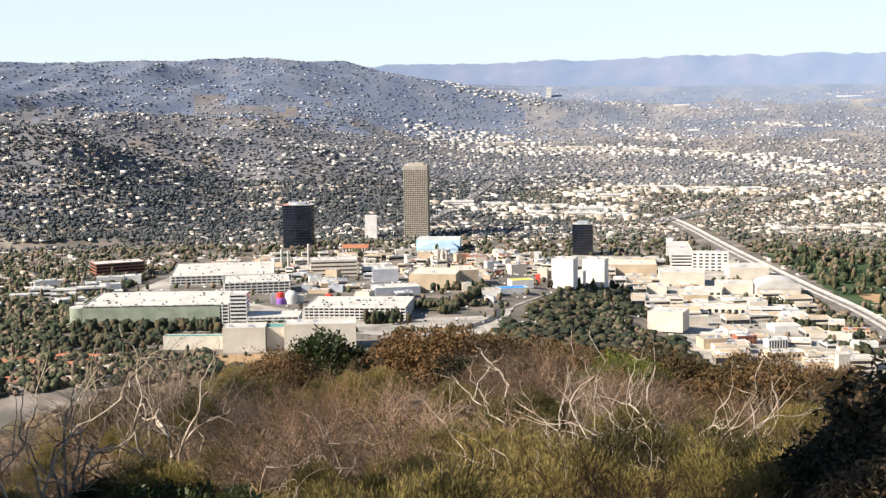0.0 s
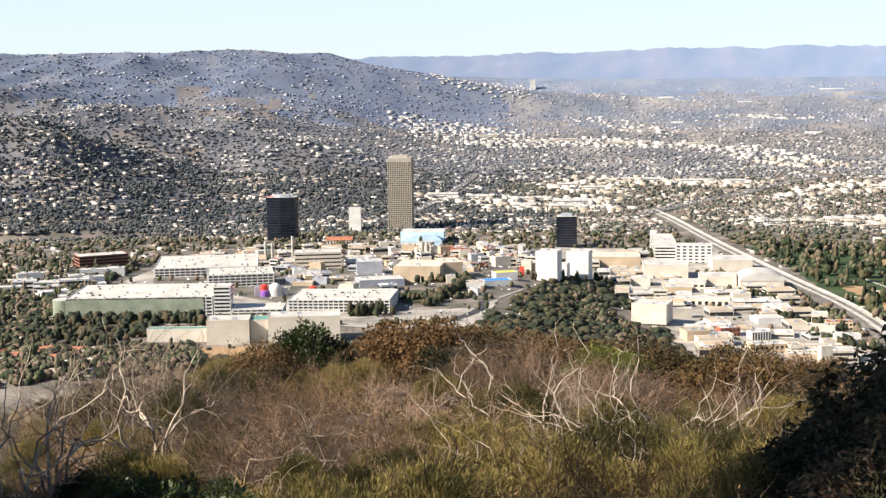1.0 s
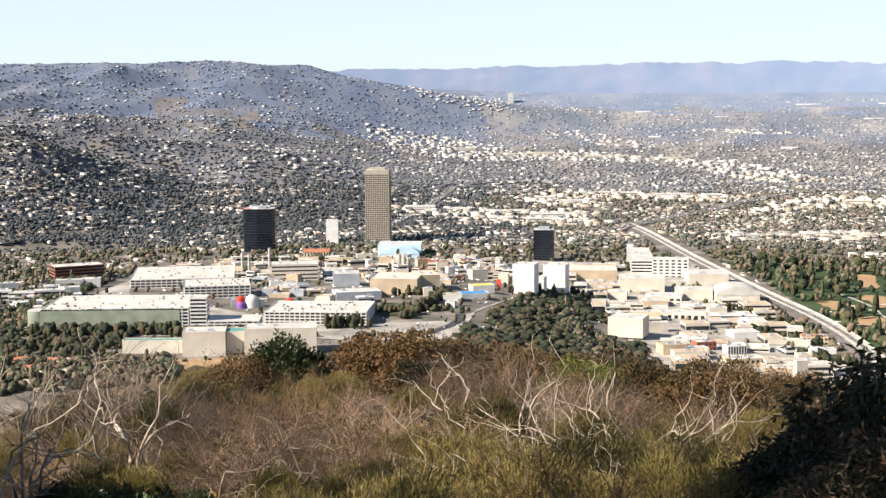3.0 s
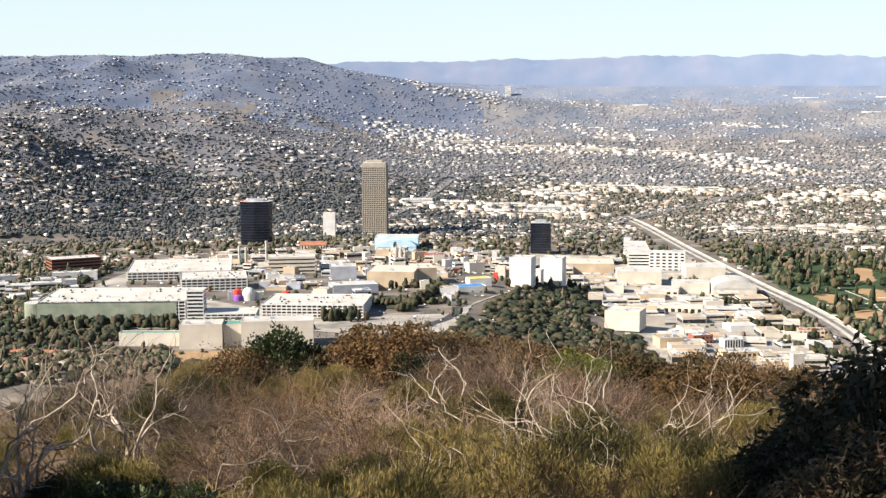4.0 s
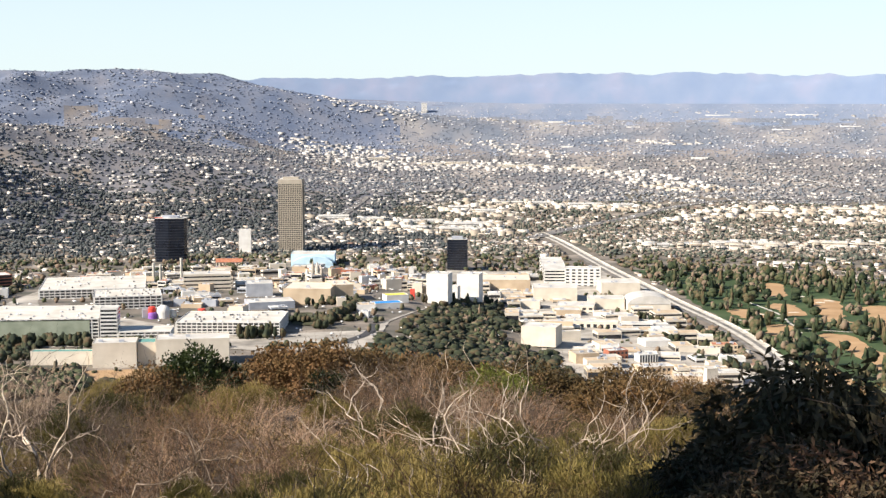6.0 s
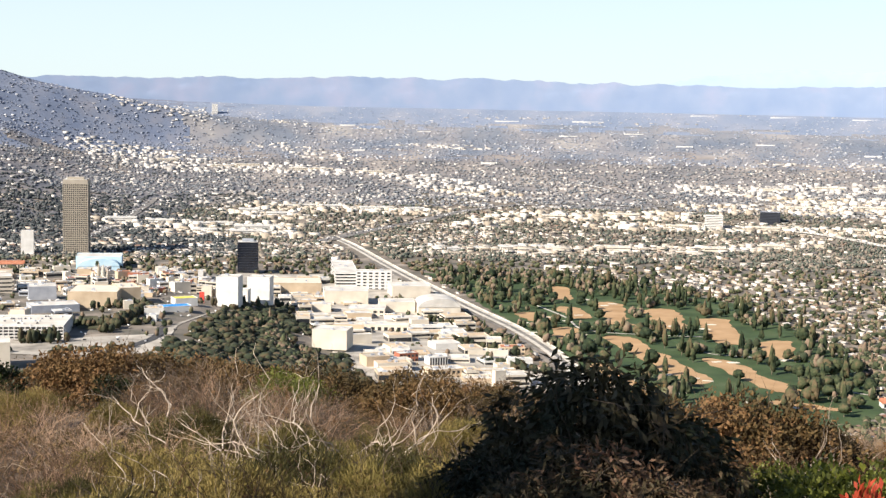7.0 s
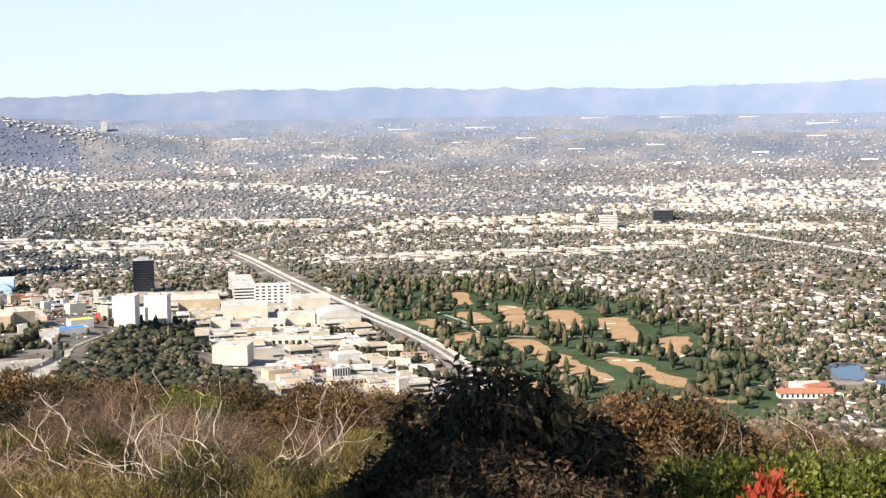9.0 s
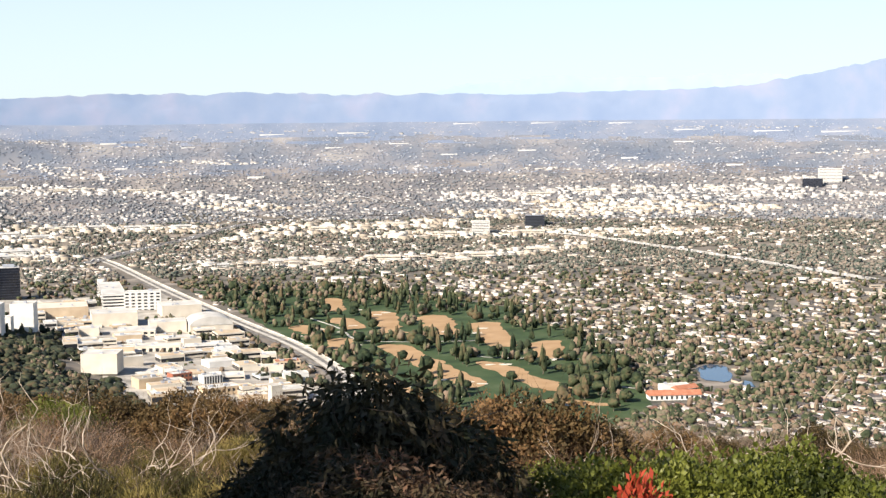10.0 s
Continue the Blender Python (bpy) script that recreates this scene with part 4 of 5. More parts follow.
def town():
    trees = [[], [], [], [], [], [], []]
    homes = [[], [], [], [], []]
    shops = []
    # distance steps evenly as the eye sees it: even in 1 / d
    for i in range(165000):
        az = RNG.uniform(-21, 43)
        d = 1 / (1 / 1450 + (1 / 26500 - 1 / 1450) * RNG.uniform(0, 1))
        x, y = d * math.sin(radians(az)), d * math.cos(radians(az))
        if d < 1590 and -9 < az < 24 or d < 3000 and i % 7 > 1:
            continue
        if d < 4800 and taken(x, y):
            continue
        hill = az < 5 + 3 * fbm(x, y, 900, 2) and d > 3050
        p, s = drawn(x, y, land(x, y))
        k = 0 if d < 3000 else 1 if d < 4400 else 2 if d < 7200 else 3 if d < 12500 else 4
        far = sm(3500, 16000, d)
        strip = strip_at(x, y) + 0.3 * fbm(x, y, 150, 2)
        if strip > 0.5 and RNG.uniform() < 0.4:
            shops.append((d, (p.x, p.y, p.z, RNG.uniform(9, 27) * (1 + 0.7 * far) * s, RNG.uniform(7, 15) * s, RNG.uniform(3.5, 7) * s * RNG.choice([1, 1, 1, 1.8]), 0.2 * (x > 0) - radians(az) * 0.6 + RNG.normal(0, 0.15), True)))
            continue
        built = (0.2 if k == 0 else 0.15) + 0.34 * fbm(x, y, 420, 3) + 0.3 * fbm(x + 500, y, 150, 2) - (0.06 if hill else 0.0)
        if k == 0 and x > 850:
            built += 0.16
        if RNG.uniform() < max(0.05, min(0.6, built)):
            if k == 0 and (-330 < x < 340 and y < 1650):
                continue
            grow = 1 + 0.5 * far
            a = (0.35 if x > 0 else 0.1) + (0 if RNG.uniform() < 0.5 else math.pi / 2) + RNG.normal(0, 0.25)
            homes[k].append((p.x, p.y, p.z, RNG.uniform(9, 17) * grow * s, RNG.uniform(6, 11) * s, RNG.uniform(3.2, 5.6) * s, a * (1 - far), RNG.uniform() < 0.3 + 0.4 * far))
        else:
            if k and fbm(x - 300, y, 110, 2) < -0.4:
                continue
            w = RNG.uniform(6, 15) * (1 + 1.1 * far)
            # far crowns are kept low, so their shading stays soft as in haze
            hh = RNG.uniform(4.5, 11) * (1 - 0.45 * far) * (1 if k < 2 else 0.75)
            if k < 2 and RNG.uniform() < 0.08:
                hh, w = hh * 1.8, w * 0.5
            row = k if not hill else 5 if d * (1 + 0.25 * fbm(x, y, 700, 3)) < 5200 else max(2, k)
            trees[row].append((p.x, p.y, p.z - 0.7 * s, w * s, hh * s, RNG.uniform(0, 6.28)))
    # small houses in bands along the hill streets
    for i in range(2400):
        az = RNG.uniform(-21, 6)
        d = 1 / (1 / 3100 + (1 / 12500 - 1 / 3100) * RNG.uniform(0, 1))
        x, y = d * math.sin(radians(az)), d * math.cos(radians(az))
        if fbm(x + 900, y, 330, 3) < 0.05:
            continue
        p, s = drawn(x, y, land(x, y))
        k = 1 if d < 3900 else 2 if d < 7000 else 3
        homes[k].append((p.x, p.y, p.z, RNG.uniform(9, 20) * s, RNG.uniform(7, 11) * s, RNG.uniform(3.5, 6) * s, RNG.uniform(-0.4, 0.6), RNG.uniform() < 0.4))
    # brush and oaks on the hills, small and close
    for i in range(22000):
        az = RNG.uniform(-21, 5)
        d = 1 / (1 / 3150 + (1 / 12000 - 1 / 3150) * RNG.uniform(0, 1))
        x, y = d * math.sin(radians(az)), d * math.cos(radians(az))
        clump = fbm(x, y, 420, 3)
        if clump < -0.1 and d > 4300:
            continue
        p, s = drawn(x, y, land(x, y))
        row = 5 if d < 4700 + RNG.uniform(-600, 600) else 2 if d < 7300 + RNG.uniform(-700, 700) else 3
        trees[row].append((p.x, p.y, p.z - 0.8 * s, RNG.uniform(5, 14) * s, RNG.uniform(2, 4.5) * s, RNG.uniform(0, 6.28)))
    return trees, homes, shops


TREES, HOMES, SHOPS = town()
# woods on the slope between park and studio, and round the plateau
WOODS = []
for i in range(7200):
    x, y = RNG.uniform(-520, 330), RNG.uniform(1420, 2300)
    slope_wood = (40 + (y - 1600) * 0.28 < x < 300 - max(0, y - 2080) * 0.3) and y < 2200
    front_wood = y < 1555 and x > -330 and i % 2
    left_wood = x < -455 and y > 1620
    if not (slope_wood or front_wood or left_wood) or (inside(x, y, [(240, 1840), (330, 1840), (330, 1960), (240, 1960)])):
        continue
    if -250 < x < -170 and 1480 < y < 1556 or near_line(x, y, [(-40, 1560), (-10, 1640), (30, 1700), (60, 1760), (70, 1830)], 12):
        continue
    if fbm(x, y, 60, 2) < -0.45:
        continue
    WOODS.append((x, y, land(x, y) - 1.0, RNG.uniform(8, 20), RNG.uniform(5, 12), RNG.uniform(0, 6.28)))
for i in range(900):
    x, y = RNG.uniform(-440, 500), RNG.uniform(1640, 2700)
    if fbm(x, y, 90, 3) > 0.05:
        TREES[0].append((x, y, land(x, y) - 0.5, RNG.uniform(5, 9), RNG.uniform(6, 11), RNG.uniform(0, 6.28)))
ROWS_OF_TREES = [((-440, 1600), (-320, 1680), 70, 9, 11), ((-320, 1625), (-180, 1670), 60, 9, 11), ((-60, 1850), (50, 1860), 25, 8, 11), ((-435, 1706), (-255, 1706), 90, 11, 17), ((-250, 1695), (-150, 1695), 45, 11, 14), ((-95, 1738), (-40, 1742), 30, 8, 18), ((0, 1800), (60, 1990), 60, 12, 14), ((-60, 1660), (30, 1690), 25, 8, 9), ((-20, 1990), (60, 2010), 16, 9, 15), ((-40, 1850), (70, 1880), 18, 9, 14), ((250, 2250), (330, 2120), 16, 10, 14), ((150, 2080), (250, 2180), 14, 7, 20), ((390, 2640), (400, 2560), 8, 9, 18), ((440, 1990), (540, 1850), 40, 12, 14), ((470, 1800), (540, 1720), 30, 11, 13), ((-300, 2690), (-80, 2700), 30, 12, 12), ((-250, 1540), (-120, 1550), 10, 5, 6), ((520, 2700), (540, 2100), 20, 6, 8), ((480, 2140), (540, 1990), 20, 12, 14), ((-330, 2480), (-130, 2470), 30, 10, 9)]
for (x0, y0), (x1, y1), n, w, h in ROWS_OF_TREES:
    for i in range(n):
        u = RNG.uniform()
        x, y = x0 + (x1 - x0) * u + RNG.normal(0, 4), y0 + (y1 - y0) * u + RNG.normal(0, 4)
        WOODS.append((x, y, land(x, y) - 0.3, w * RNG.uniform(0.6, 1.2), h * RNG.uniform(0.6, 1.2), RNG.uniform(0, 6.28)))
for i in range(170):
    x, y = RNG.uniform(-480, -318), RNG.uniform(1556, 1716)
    WOODS.append((x, y, land(x, y) - 0.5, RNG.uniform(6, 13), RNG.uniform(6, 14), RNG.uniform(0, 6.28)))
n = 0
while n < 420:
    x, y = RNG.uniform(600, 1040), RNG.uniform(1440, 2700)
    edge = y > 2380 or fbm(x, y, 90, 2) > 0.15
    if edge and inside(x, y, GOLF) and not any(near_line(x, y, [a, b], r_ + 3) for a, b, r_ in FAIR):
        TREES[0].append((x, y, 0, RNG.uniform(7, 14), RNG.uniform(9, 18), RNG.uniform(0, 6.28)))
        n += 1
RICH = [crown(2, 80 + i, lumps=2, tall=0.9) for i in range(6)]
scatter("hillside_woods", WOODS, RICH, M_TREE, "dense dark oak woods on the slope below the park", "trees")
FULL = [crown(2, 160 + i, lumps=3, tall=1.05) for i in range(7)]
HALF = [crown(1, 180 + i, lumps=5, tall=1.05) for i in range(7)]
MID = [crown(1, 190 + i, lumps=3, tall=0.9) for i in range(8)]
scatter("garden_trees", [q for q in TREES[0] if q[0] ** 2 + q[1] ** 2 < 2150 ** 2], FULL, M_TREE2, "green and autumn brown garden trees among houses", "trees")
scatter("valley_trees", [q for q in TREES[0] if q[0] ** 2 + q[1] ** 2 >= 2150 ** 2], HALF, M_TREE2, "green and olive trees among the nearer houses", "trees")
# each farther band of trees takes a more haze-tinted leaf colour
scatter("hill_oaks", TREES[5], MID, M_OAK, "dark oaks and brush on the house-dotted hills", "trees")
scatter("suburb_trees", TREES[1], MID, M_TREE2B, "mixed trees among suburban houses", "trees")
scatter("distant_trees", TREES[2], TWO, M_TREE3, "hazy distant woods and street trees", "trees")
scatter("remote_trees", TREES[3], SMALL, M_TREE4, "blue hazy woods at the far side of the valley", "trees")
scatter("horizon_trees", TREES[4], SMALL, M_TREE5, "woods tinted pale blue for haze near the far mountains", "trees")
# far copies of the house colours, greyed and blued to imitate haze
M_HOUSE3 = material("haze_tinted_distant_walls", [(0.3, 0.29, 0.28), (0.6, 0.56, 0.51)], scale=0.02, vary=0.8, by="island")
M_ROOF3 = material("haze_tinted_distant_roofs", [(0.15, 0.16, 0.185), (0.27, 0.26, 0.26), (0.52, 0.49, 0.46)], scale=0.02, vary=0.9, by="island")
M_HOUSE5 = material("haze_tinted_remote_walls", [(0.26, 0.29, 0.35), (0.55, 0.54, 0.54)], scale=0.02, vary=0.8, by="island")
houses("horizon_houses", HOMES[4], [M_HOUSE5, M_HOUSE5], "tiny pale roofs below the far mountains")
HOMES[0].sort(key=lambda q: math.hypot(q[0] - 900, q[1] - 1500))
M_HWALL = material("home_walls", [(0.42, 0.36, 0.28), (0.62, 0.56, 0.47), (0.76, 0.73, 0.67)], scale=0.05, vary=0.8)
M_HROOF = material("home_roofs", [(0.09, 0.08, 0.075), (0.25, 0.13, 0.085), (0.22, 0.18, 0.15), (0.45, 0.41, 0.37)], scale=0.05, vary=0.9)
ME_WALL = mesh_of("wall", FBV * (1, 1, 0.7), FBF, M_HWALL)
ME_ROOF = mesh_of("roof", HBV, HBF[4:6], M_HROOF)
ME_FLAT = mesh_of("roof", FBV * (1.04, 1.04, 0.1) + (0, 0, 0.72), FBF, M_HROOF)
for x, y, z, w, d, h, a, flat in HOMES[0][:285]:
    t = tagged(new("house"), "pale flat-roofed house among garden trees" if flat else "pale house with a pitched roof among trees", "house", "lakeside houses")
    t.location, t.rotation_euler = (x, y, z), (0, 0, a)
    share("wall", ME_WALL, t, 0, 0, 0, 0, (w, d, h))
    share("roof", ME_FLAT if flat else ME_ROOF, t, 0, 0, 0, 0, (w, d, h))
houses("suburb_houses", HOMES[0][285:], [M_HOUSE, M_ROOF], "pale houses with brown, red and grey roofs")
houses("flats_houses", HOMES[1], [M_HOUSE, M_ROOF], "pale houses and shops in the flats")
# the nearer commercial buildings one by one, those beyond joined
SHOPS.sort(key=lambda q: q[0])
M_SWALL = material("shop_walls", [(0.34, 0.29, 0.23), (0.52, 0.46, 0.38), (0.66, 0.61, 0.53)], scale=0.05, vary=0.8)
M_SROOF = material("shop_roofs", [(0.24, 0.21, 0.18), (0.44, 0.39, 0.33), (0.64, 0.6, 0.53)], scale=0.05, vary=0.8)
ME_SWALL = mesh_of("wall", FBV * (1, 1, 0.94), FBF, M_SWALL)
ME_SROOF = mesh_of("roof", FBV * (1.02, 1.02, 0.06) + (0, 0, 0.95), FBF, M_SROOF)
ME_SHOPWIN = mesh_of("window_band", FBV * (0.94, 1.01, 0.22) + (0, 0, 0.4), FBF, M_WINDOW)
for _, (x, y, z, w, d, h, a, flat) in SHOPS[:260]:
    t = tagged(new("shop_building"), "pale flat-roofed commercial building with a dark window band", "building", "shopping street buildings")
    t.location, t.rotation_euler = (x, y, z), (0, 0, a)
    for nm, me in (("wall", ME_SWALL), ("roof", ME_SROOF), ("window_band", ME_SHOPWIN)):
        share(nm, me, t, 0, 0, 0, 0, (w, d, h))
houses("commercial_blocks", [q for d, q in SHOPS[260:] if d < 5200], [M_SHOP, M_SHOPROOF], "white and cream commercial blocks across the valley")
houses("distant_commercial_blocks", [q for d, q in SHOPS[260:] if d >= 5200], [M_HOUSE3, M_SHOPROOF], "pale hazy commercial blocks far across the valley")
# the large stores and studios that stand out of the strips
for x, y, w, dp, h in ((2, 3821, 80, 30, 9), (110, 3755, 60, 26, 10), (215, 3690, 100, 30, 9), (310, 3580, 120, 34, 11), (205, 3520, 70, 26, 9), (290, 3470, 100, 30, 10), (365, 4065, 56, 24, 12), (430, 3970, 64, 26, 10), (510, 4250, 90, 26, 9), (610, 4205, 74, 26, 11), (720, 4150, 96, 28, 10), (840, 4100, 56, 24, 12), (700, 3084, 52, 24, 9), (775, 3092, 44, 22, 8), (850, 3104, 60, 24, 9), (930, 3118, 50, 24, 8)):
    block("big_store", "long white flat-roofed store in the flats", "building", x, y, -3, w, dp, h, M_WHITE, M_ROOFW, floors=2, fill=0.3, plant=3)
for x, y, w in ((450, 6330, 150), (760, 6150, 230), (560, 6420, 130), (240, 6850, 120), (1010, 5960, 140), (2350, 4960, 110), (2600, 5040, 130), (2850, 5060, 120), (3120, 4960, 120), (2050, 4150, 90), (2280, 4130, 100), (2520, 4100, 80), (1420, 3560, 70), (1640, 3500, 80), (1860, 3440, 70), (1300, 3030, 60), (1460, 3080, 60), (940, 3050, 70), (1080, 3065, 70), (1180, 3870, 80), (1400, 3905, 90)):
    block("big_store", "cream flat-roofed commercial building across the flats", "building", x, y, -math.degrees(math.atan2(x, y)) * 0.7, w * 0.8, 30, 11, M_CREAM, M_ROOFW, floors=2, fill=0.3, plant=3)
block("white_highrise", "lone white high-rise far down the boulevard", "building", 1140, 16000, -4, 60, 40, 105, M_WHITE, M_ROOFW, floors=9, fill=0.25, plant=0)
for az, d, w in ((9.5, 8200, 120), (14.5, 7000, 140), (22, 9800, 200), (25, 10500, 240), (29, 9000, 180), (33, 8000, 160), (17.5, 11500, 260), (20, 12500, 300), (31, 12500, 300), (12, 12000, 200), (22.5, 23500, 900), (25.5, 23500, 1000), (28.5, 23000, 900), (31, 17500, 700), (34, 16500, 700), (36.5, 16000, 700), (15, 16500, 500), (18, 17000, 600), (9, 13500, 250)):
    block("warehouse", "long white warehouse in the far valley", "building", d * math.sin(radians(az)), d * math.cos(radians(az)), -az + 4, w * 0.55, 60, 8 if d < 13000 else 13, M_WHITE, M_ROOFW, plant=0)
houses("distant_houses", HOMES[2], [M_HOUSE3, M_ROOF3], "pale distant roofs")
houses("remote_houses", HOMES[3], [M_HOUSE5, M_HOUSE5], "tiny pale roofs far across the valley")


def tree_kind(seed, tall):
    """A tree: tapered trunk with limbs, and a lumpy crown."""
    t = new("tree")
    r_ = random.Random(seed)
    bm = bmesh.new()
    lathe(bm, 0, 0, [(0.35, -0.5), (0.28, 2), (0.2, 4.5), (0.08, 7)], n=7)
    for k in range(4):
        a = r_.uniform(0, 6.28)
        q = bmesh.ops.create_cone(bm, segments=5, radius1=0.14, radius2=0.04, depth=3.4)
        bmesh.ops.transform(bm, verts=q["verts"], matrix=pose(1.0 * math.cos(a), 1.0 * math.sin(a), 4.2, 0, 40, math.degrees(a)))
    part("trunk", bm, M_BARK, t)
    bv, bf = crown(2, seed, lumps=8 if not tall else 7, tall=1.0)
    bv = bv.copy()
    if tall:
        # conifer: narrow towards the top
        k = 1.05 - 0.62 * np.clip(bv[:, 2:3], 0, 1)
        bv[:, :2] *= k
        bv = bv * (6.5, 6.5, 15) + (0, 0, 1.2)
    else:
        bv = bv * (10, 10, 9) + (0, 0, 2.2)
    c = new("crown", mesh_of("crown", bv, bf, M_TREE_ONE))
    c.parent = t
    return t


M_TREE_ONE = material("golf_tree_leaves", [(0.012, 0.022, 0.01), (0.03, 0.042, 0.018), (0.06, 0.065, 0.03), (0.1, 0.075, 0.04)], scale=0.25, vary=0.4, by="object", bump=0.8)
KINDS = [tree_kind(100 + i, i % 2 == 1) for i in range(6)]
placed = 0
for k in KINDS:
    tagged(k, "dark evergreen tree beside the fairways" if KINDS.index(k) % 2 else "round olive-green tree beside the fairways", "tree", "golf course trees")
first = set()
while placed < 290:
    x, y = RNG.uniform(600, 1030), RNG.uniform(1440, 2690)
    if not inside(x, y, GOLF):
        continue
    if any(near_line(x, y, [a, b], r_ + 4) for a, b, r_ in FAIR):
        continue
    i = int(RNG.integers(0, 6))
    s = RNG.uniform(1.0, 1.9)
    m = Matrix.LocRotScale((x, y, land(x, y) + 0.4), Euler((0, 0, RNG.uniform(0, 6.28))), (s, s, s * RNG.uniform(0.85, 1.25)))
    if i not in first:
        first.add(i)
        KINDS[i].matrix_world = Matrix.LocRotScale(m.translation, m.to_quaternion(), (1, 1, 1))
    else:
        copy_thing(KINDS[i], m)
    placed += 1


BRUSH = []
for i in range(7500):
    az, d = RNG.uniform(-21, 43), 43 + 420 * RNG.uniform() ** 2.4
    x, y = d * math.sin(radians(az)), d * math.cos(radians(az))
    k = 1 + d / 500
    BRUSH.append((x, y, land(x, y) - 0.4, RNG.uniform(0.6, 1.5) * k, RNG.uniform(0.4, 0.95) * k, RNG.uniform(0, 6.28)))
scatter("slope_brush", BRUSH, HALF, M_SLOPEBRUSH, "brown-green brush on the slope below the hilltop", "brush")


# ---------- cars ----------
M_CAR = material("car_paint", [(0.03, 0.03, 0.035), (0.3, 0.3, 0.31), (0.55, 0.55, 0.55), (0.7, 0.7, 0.68)], scale=0.01, vary=1.0, by="island", rough=0.3)
CARV = np.array([(-.5, -.5, 0.15), (.5, -.5, 0.15), (.5, .5, 0.15), (-.5, .5, 0.15), (-.5, -.5, .6), (.5, -.5, .6), (.5, .5, .6), (-.5, .5, .6), (-.4, -.28, 1), (.4, -.28, 1), (.4, .22, 1), (-.4, .22, 1)], dtype=np.float32)
CARF = np.array([(0, 1, 5, 4), (1, 2, 6, 5), (2, 3, 7, 6), (3, 0, 4, 7), (4, 5, 9, 8), (5, 6, 10, 9), (6, 7, 11, 10), (7, 4, 8, 11), (8, 9, 10, 11)], dtype=np.int32)


def cars(name, spots, label):
    V, F = [], []
    for i, (x, y, z, a, s) in enumerate(spots):
        q = CARV * (1.9 * s, 4.6 * s, 1.5 * s)
        c, n_ = math.cos(a), math.sin(a)
        V.append(np.stack([x + c * q[:, 0] - n_ * q[:, 1], y + n_ * q[:, 0] + c * q[:, 1], z + q[:, 2]], 1))
        F.append(CARF + 12 * i)
    return tagged(new(name, mesh_of(name, np.concatenate(V), np.concatenate(F), M_CAR)), label, "cars", kind="stuff")


lot = []
for x0, y0, ang, w, dp, h in ((-429, 1724, 0, 173, 105, 28.25), (-171, 1770, -6, 125, 85, 15.25), (-398, 2120, 6, 150, 140, 12.25), (-300, 1984, 8, 90, 70, 16.25)):
    m = at(x0, y0, ang)
    for i in range(38):
        p = m @ Vector((2.7 * RNG.integers(2, int(w / 2.7) - 2), 17 * RNG.integers(0, int(dp / 17)) + 6, h))
        lot.append((p.x, p.y, p.z, radians(ang), 1.0))
cars("roof_parked_cars", lot, "cars parked in rows on the garage roofs")
lot = []
for f in FREEWAYS:
    for i in range(len(f) - 1):
        (ax, ay), (bx, by) = f[i], f[i + 1]
        n = int(math.hypot(bx - ax, by - ay) / 16)
        for k in range(n):
            u, o = RNG.uniform(), RNG.uniform(-10, 10)
            x, y = ax + (bx - ax) * u + o, ay + (by - ay) * u
            p, s = drawn(x, y, land(x, y) + 2.3)
            lot.append((p.x, p.y, p.z, math.atan2(by - ay, bx - ax) - math.pi / 2, s * 1.3))
for i in range(500):
    x, y = RNG.uniform(262, 530), RNG.uniform(1620, 2650)
    if fbm(x, y, 60, 2) > 0:
        lot.append((x, y, land(x, y) + 0.5, -0.2 + (0 if i % 2 else 1.57), 1.0))
for i in range(420):
    x, y = RNG.uniform(-430, 180), RNG.uniform(1700, 2650)
    lot.append((x, y, land(x, y) + 0.65, 0.2 + (0 if i % 2 else 1.57), 1.0))
cars("road_cars", lot, "cars on the freeways and studio lots")


# ---------- the hilltop scrub ----------
M_TWIG = material("dry_brown_twig", [(0.09, 0.054, 0.032), (0.22, 0.137, 0.083), (0.38, 0.255, 0.17)], scale=1.2, vary=0.5)
M_GREYTWIG = material("grey_bare_twig", [(0.06, 0.044, 0.032), (0.135, 0.1, 0.074), (0.24, 0.18, 0.135)], scale=1.2, vary=0.4)
M_DEAD = material("bleached_dead_wood", [(0.16, 0.12, 0.085), (0.36, 0.285, 0.215), (0.56, 0.47, 0.37)], scale=5.0, vary=0.3, bump=0.3)
M_STEM = material("shrub_stem", [(0.05, 0.038, 0.026), (0.12, 0.088, 0.06)], scale=4.0)
M_OLIVE = material("olive_needle_leaf", [(0.045, 0.042, 0.012), (0.15, 0.122, 0.032), (0.28, 0.21, 0.07)], scale=2.2, vary=0.4, rough=0.7, through_light=0.25)
M_RUST = material("rusty_dry_leaf", [(0.055, 0.039, 0.014), (0.118, 0.074, 0.027), (0.19, 0.104, 0.044)], scale=3.0, vary=0.5, rough=0.8, through_light=0.2)
M_SUMAC = material("dark_sumac_leaf", [(0.02, 0.025, 0.012), (0.06, 0.048, 0.024), (0.14, 0.075, 0.045)], scale=2.0, vary=0.3, rough=0.6, spec=0.2, through_light=0.08)
M_LIME = material("yellow_green_leaf", [(0.03, 0.04, 0.007), (0.09, 0.105, 0.016), (0.18, 0.19, 0.034)], scale=3.0, vary=0.3, rough=0.5, through_light=0.3)
M_DARKLEAF = material("dark_green_leaf", [(0.012, 0.02, 0.006), (0.028, 0.042, 0.01), (0.06, 0.075, 0.02)], scale=2.5, vary=0.3, rough=0.5, through_light=0.2)
M_FLAME = material("red_autumn_leaf", [(0.25, 0.03, 0.015), (0.42, 0.07, 0.03)], scale=3.0, rough=0.6, through_light=0.3)
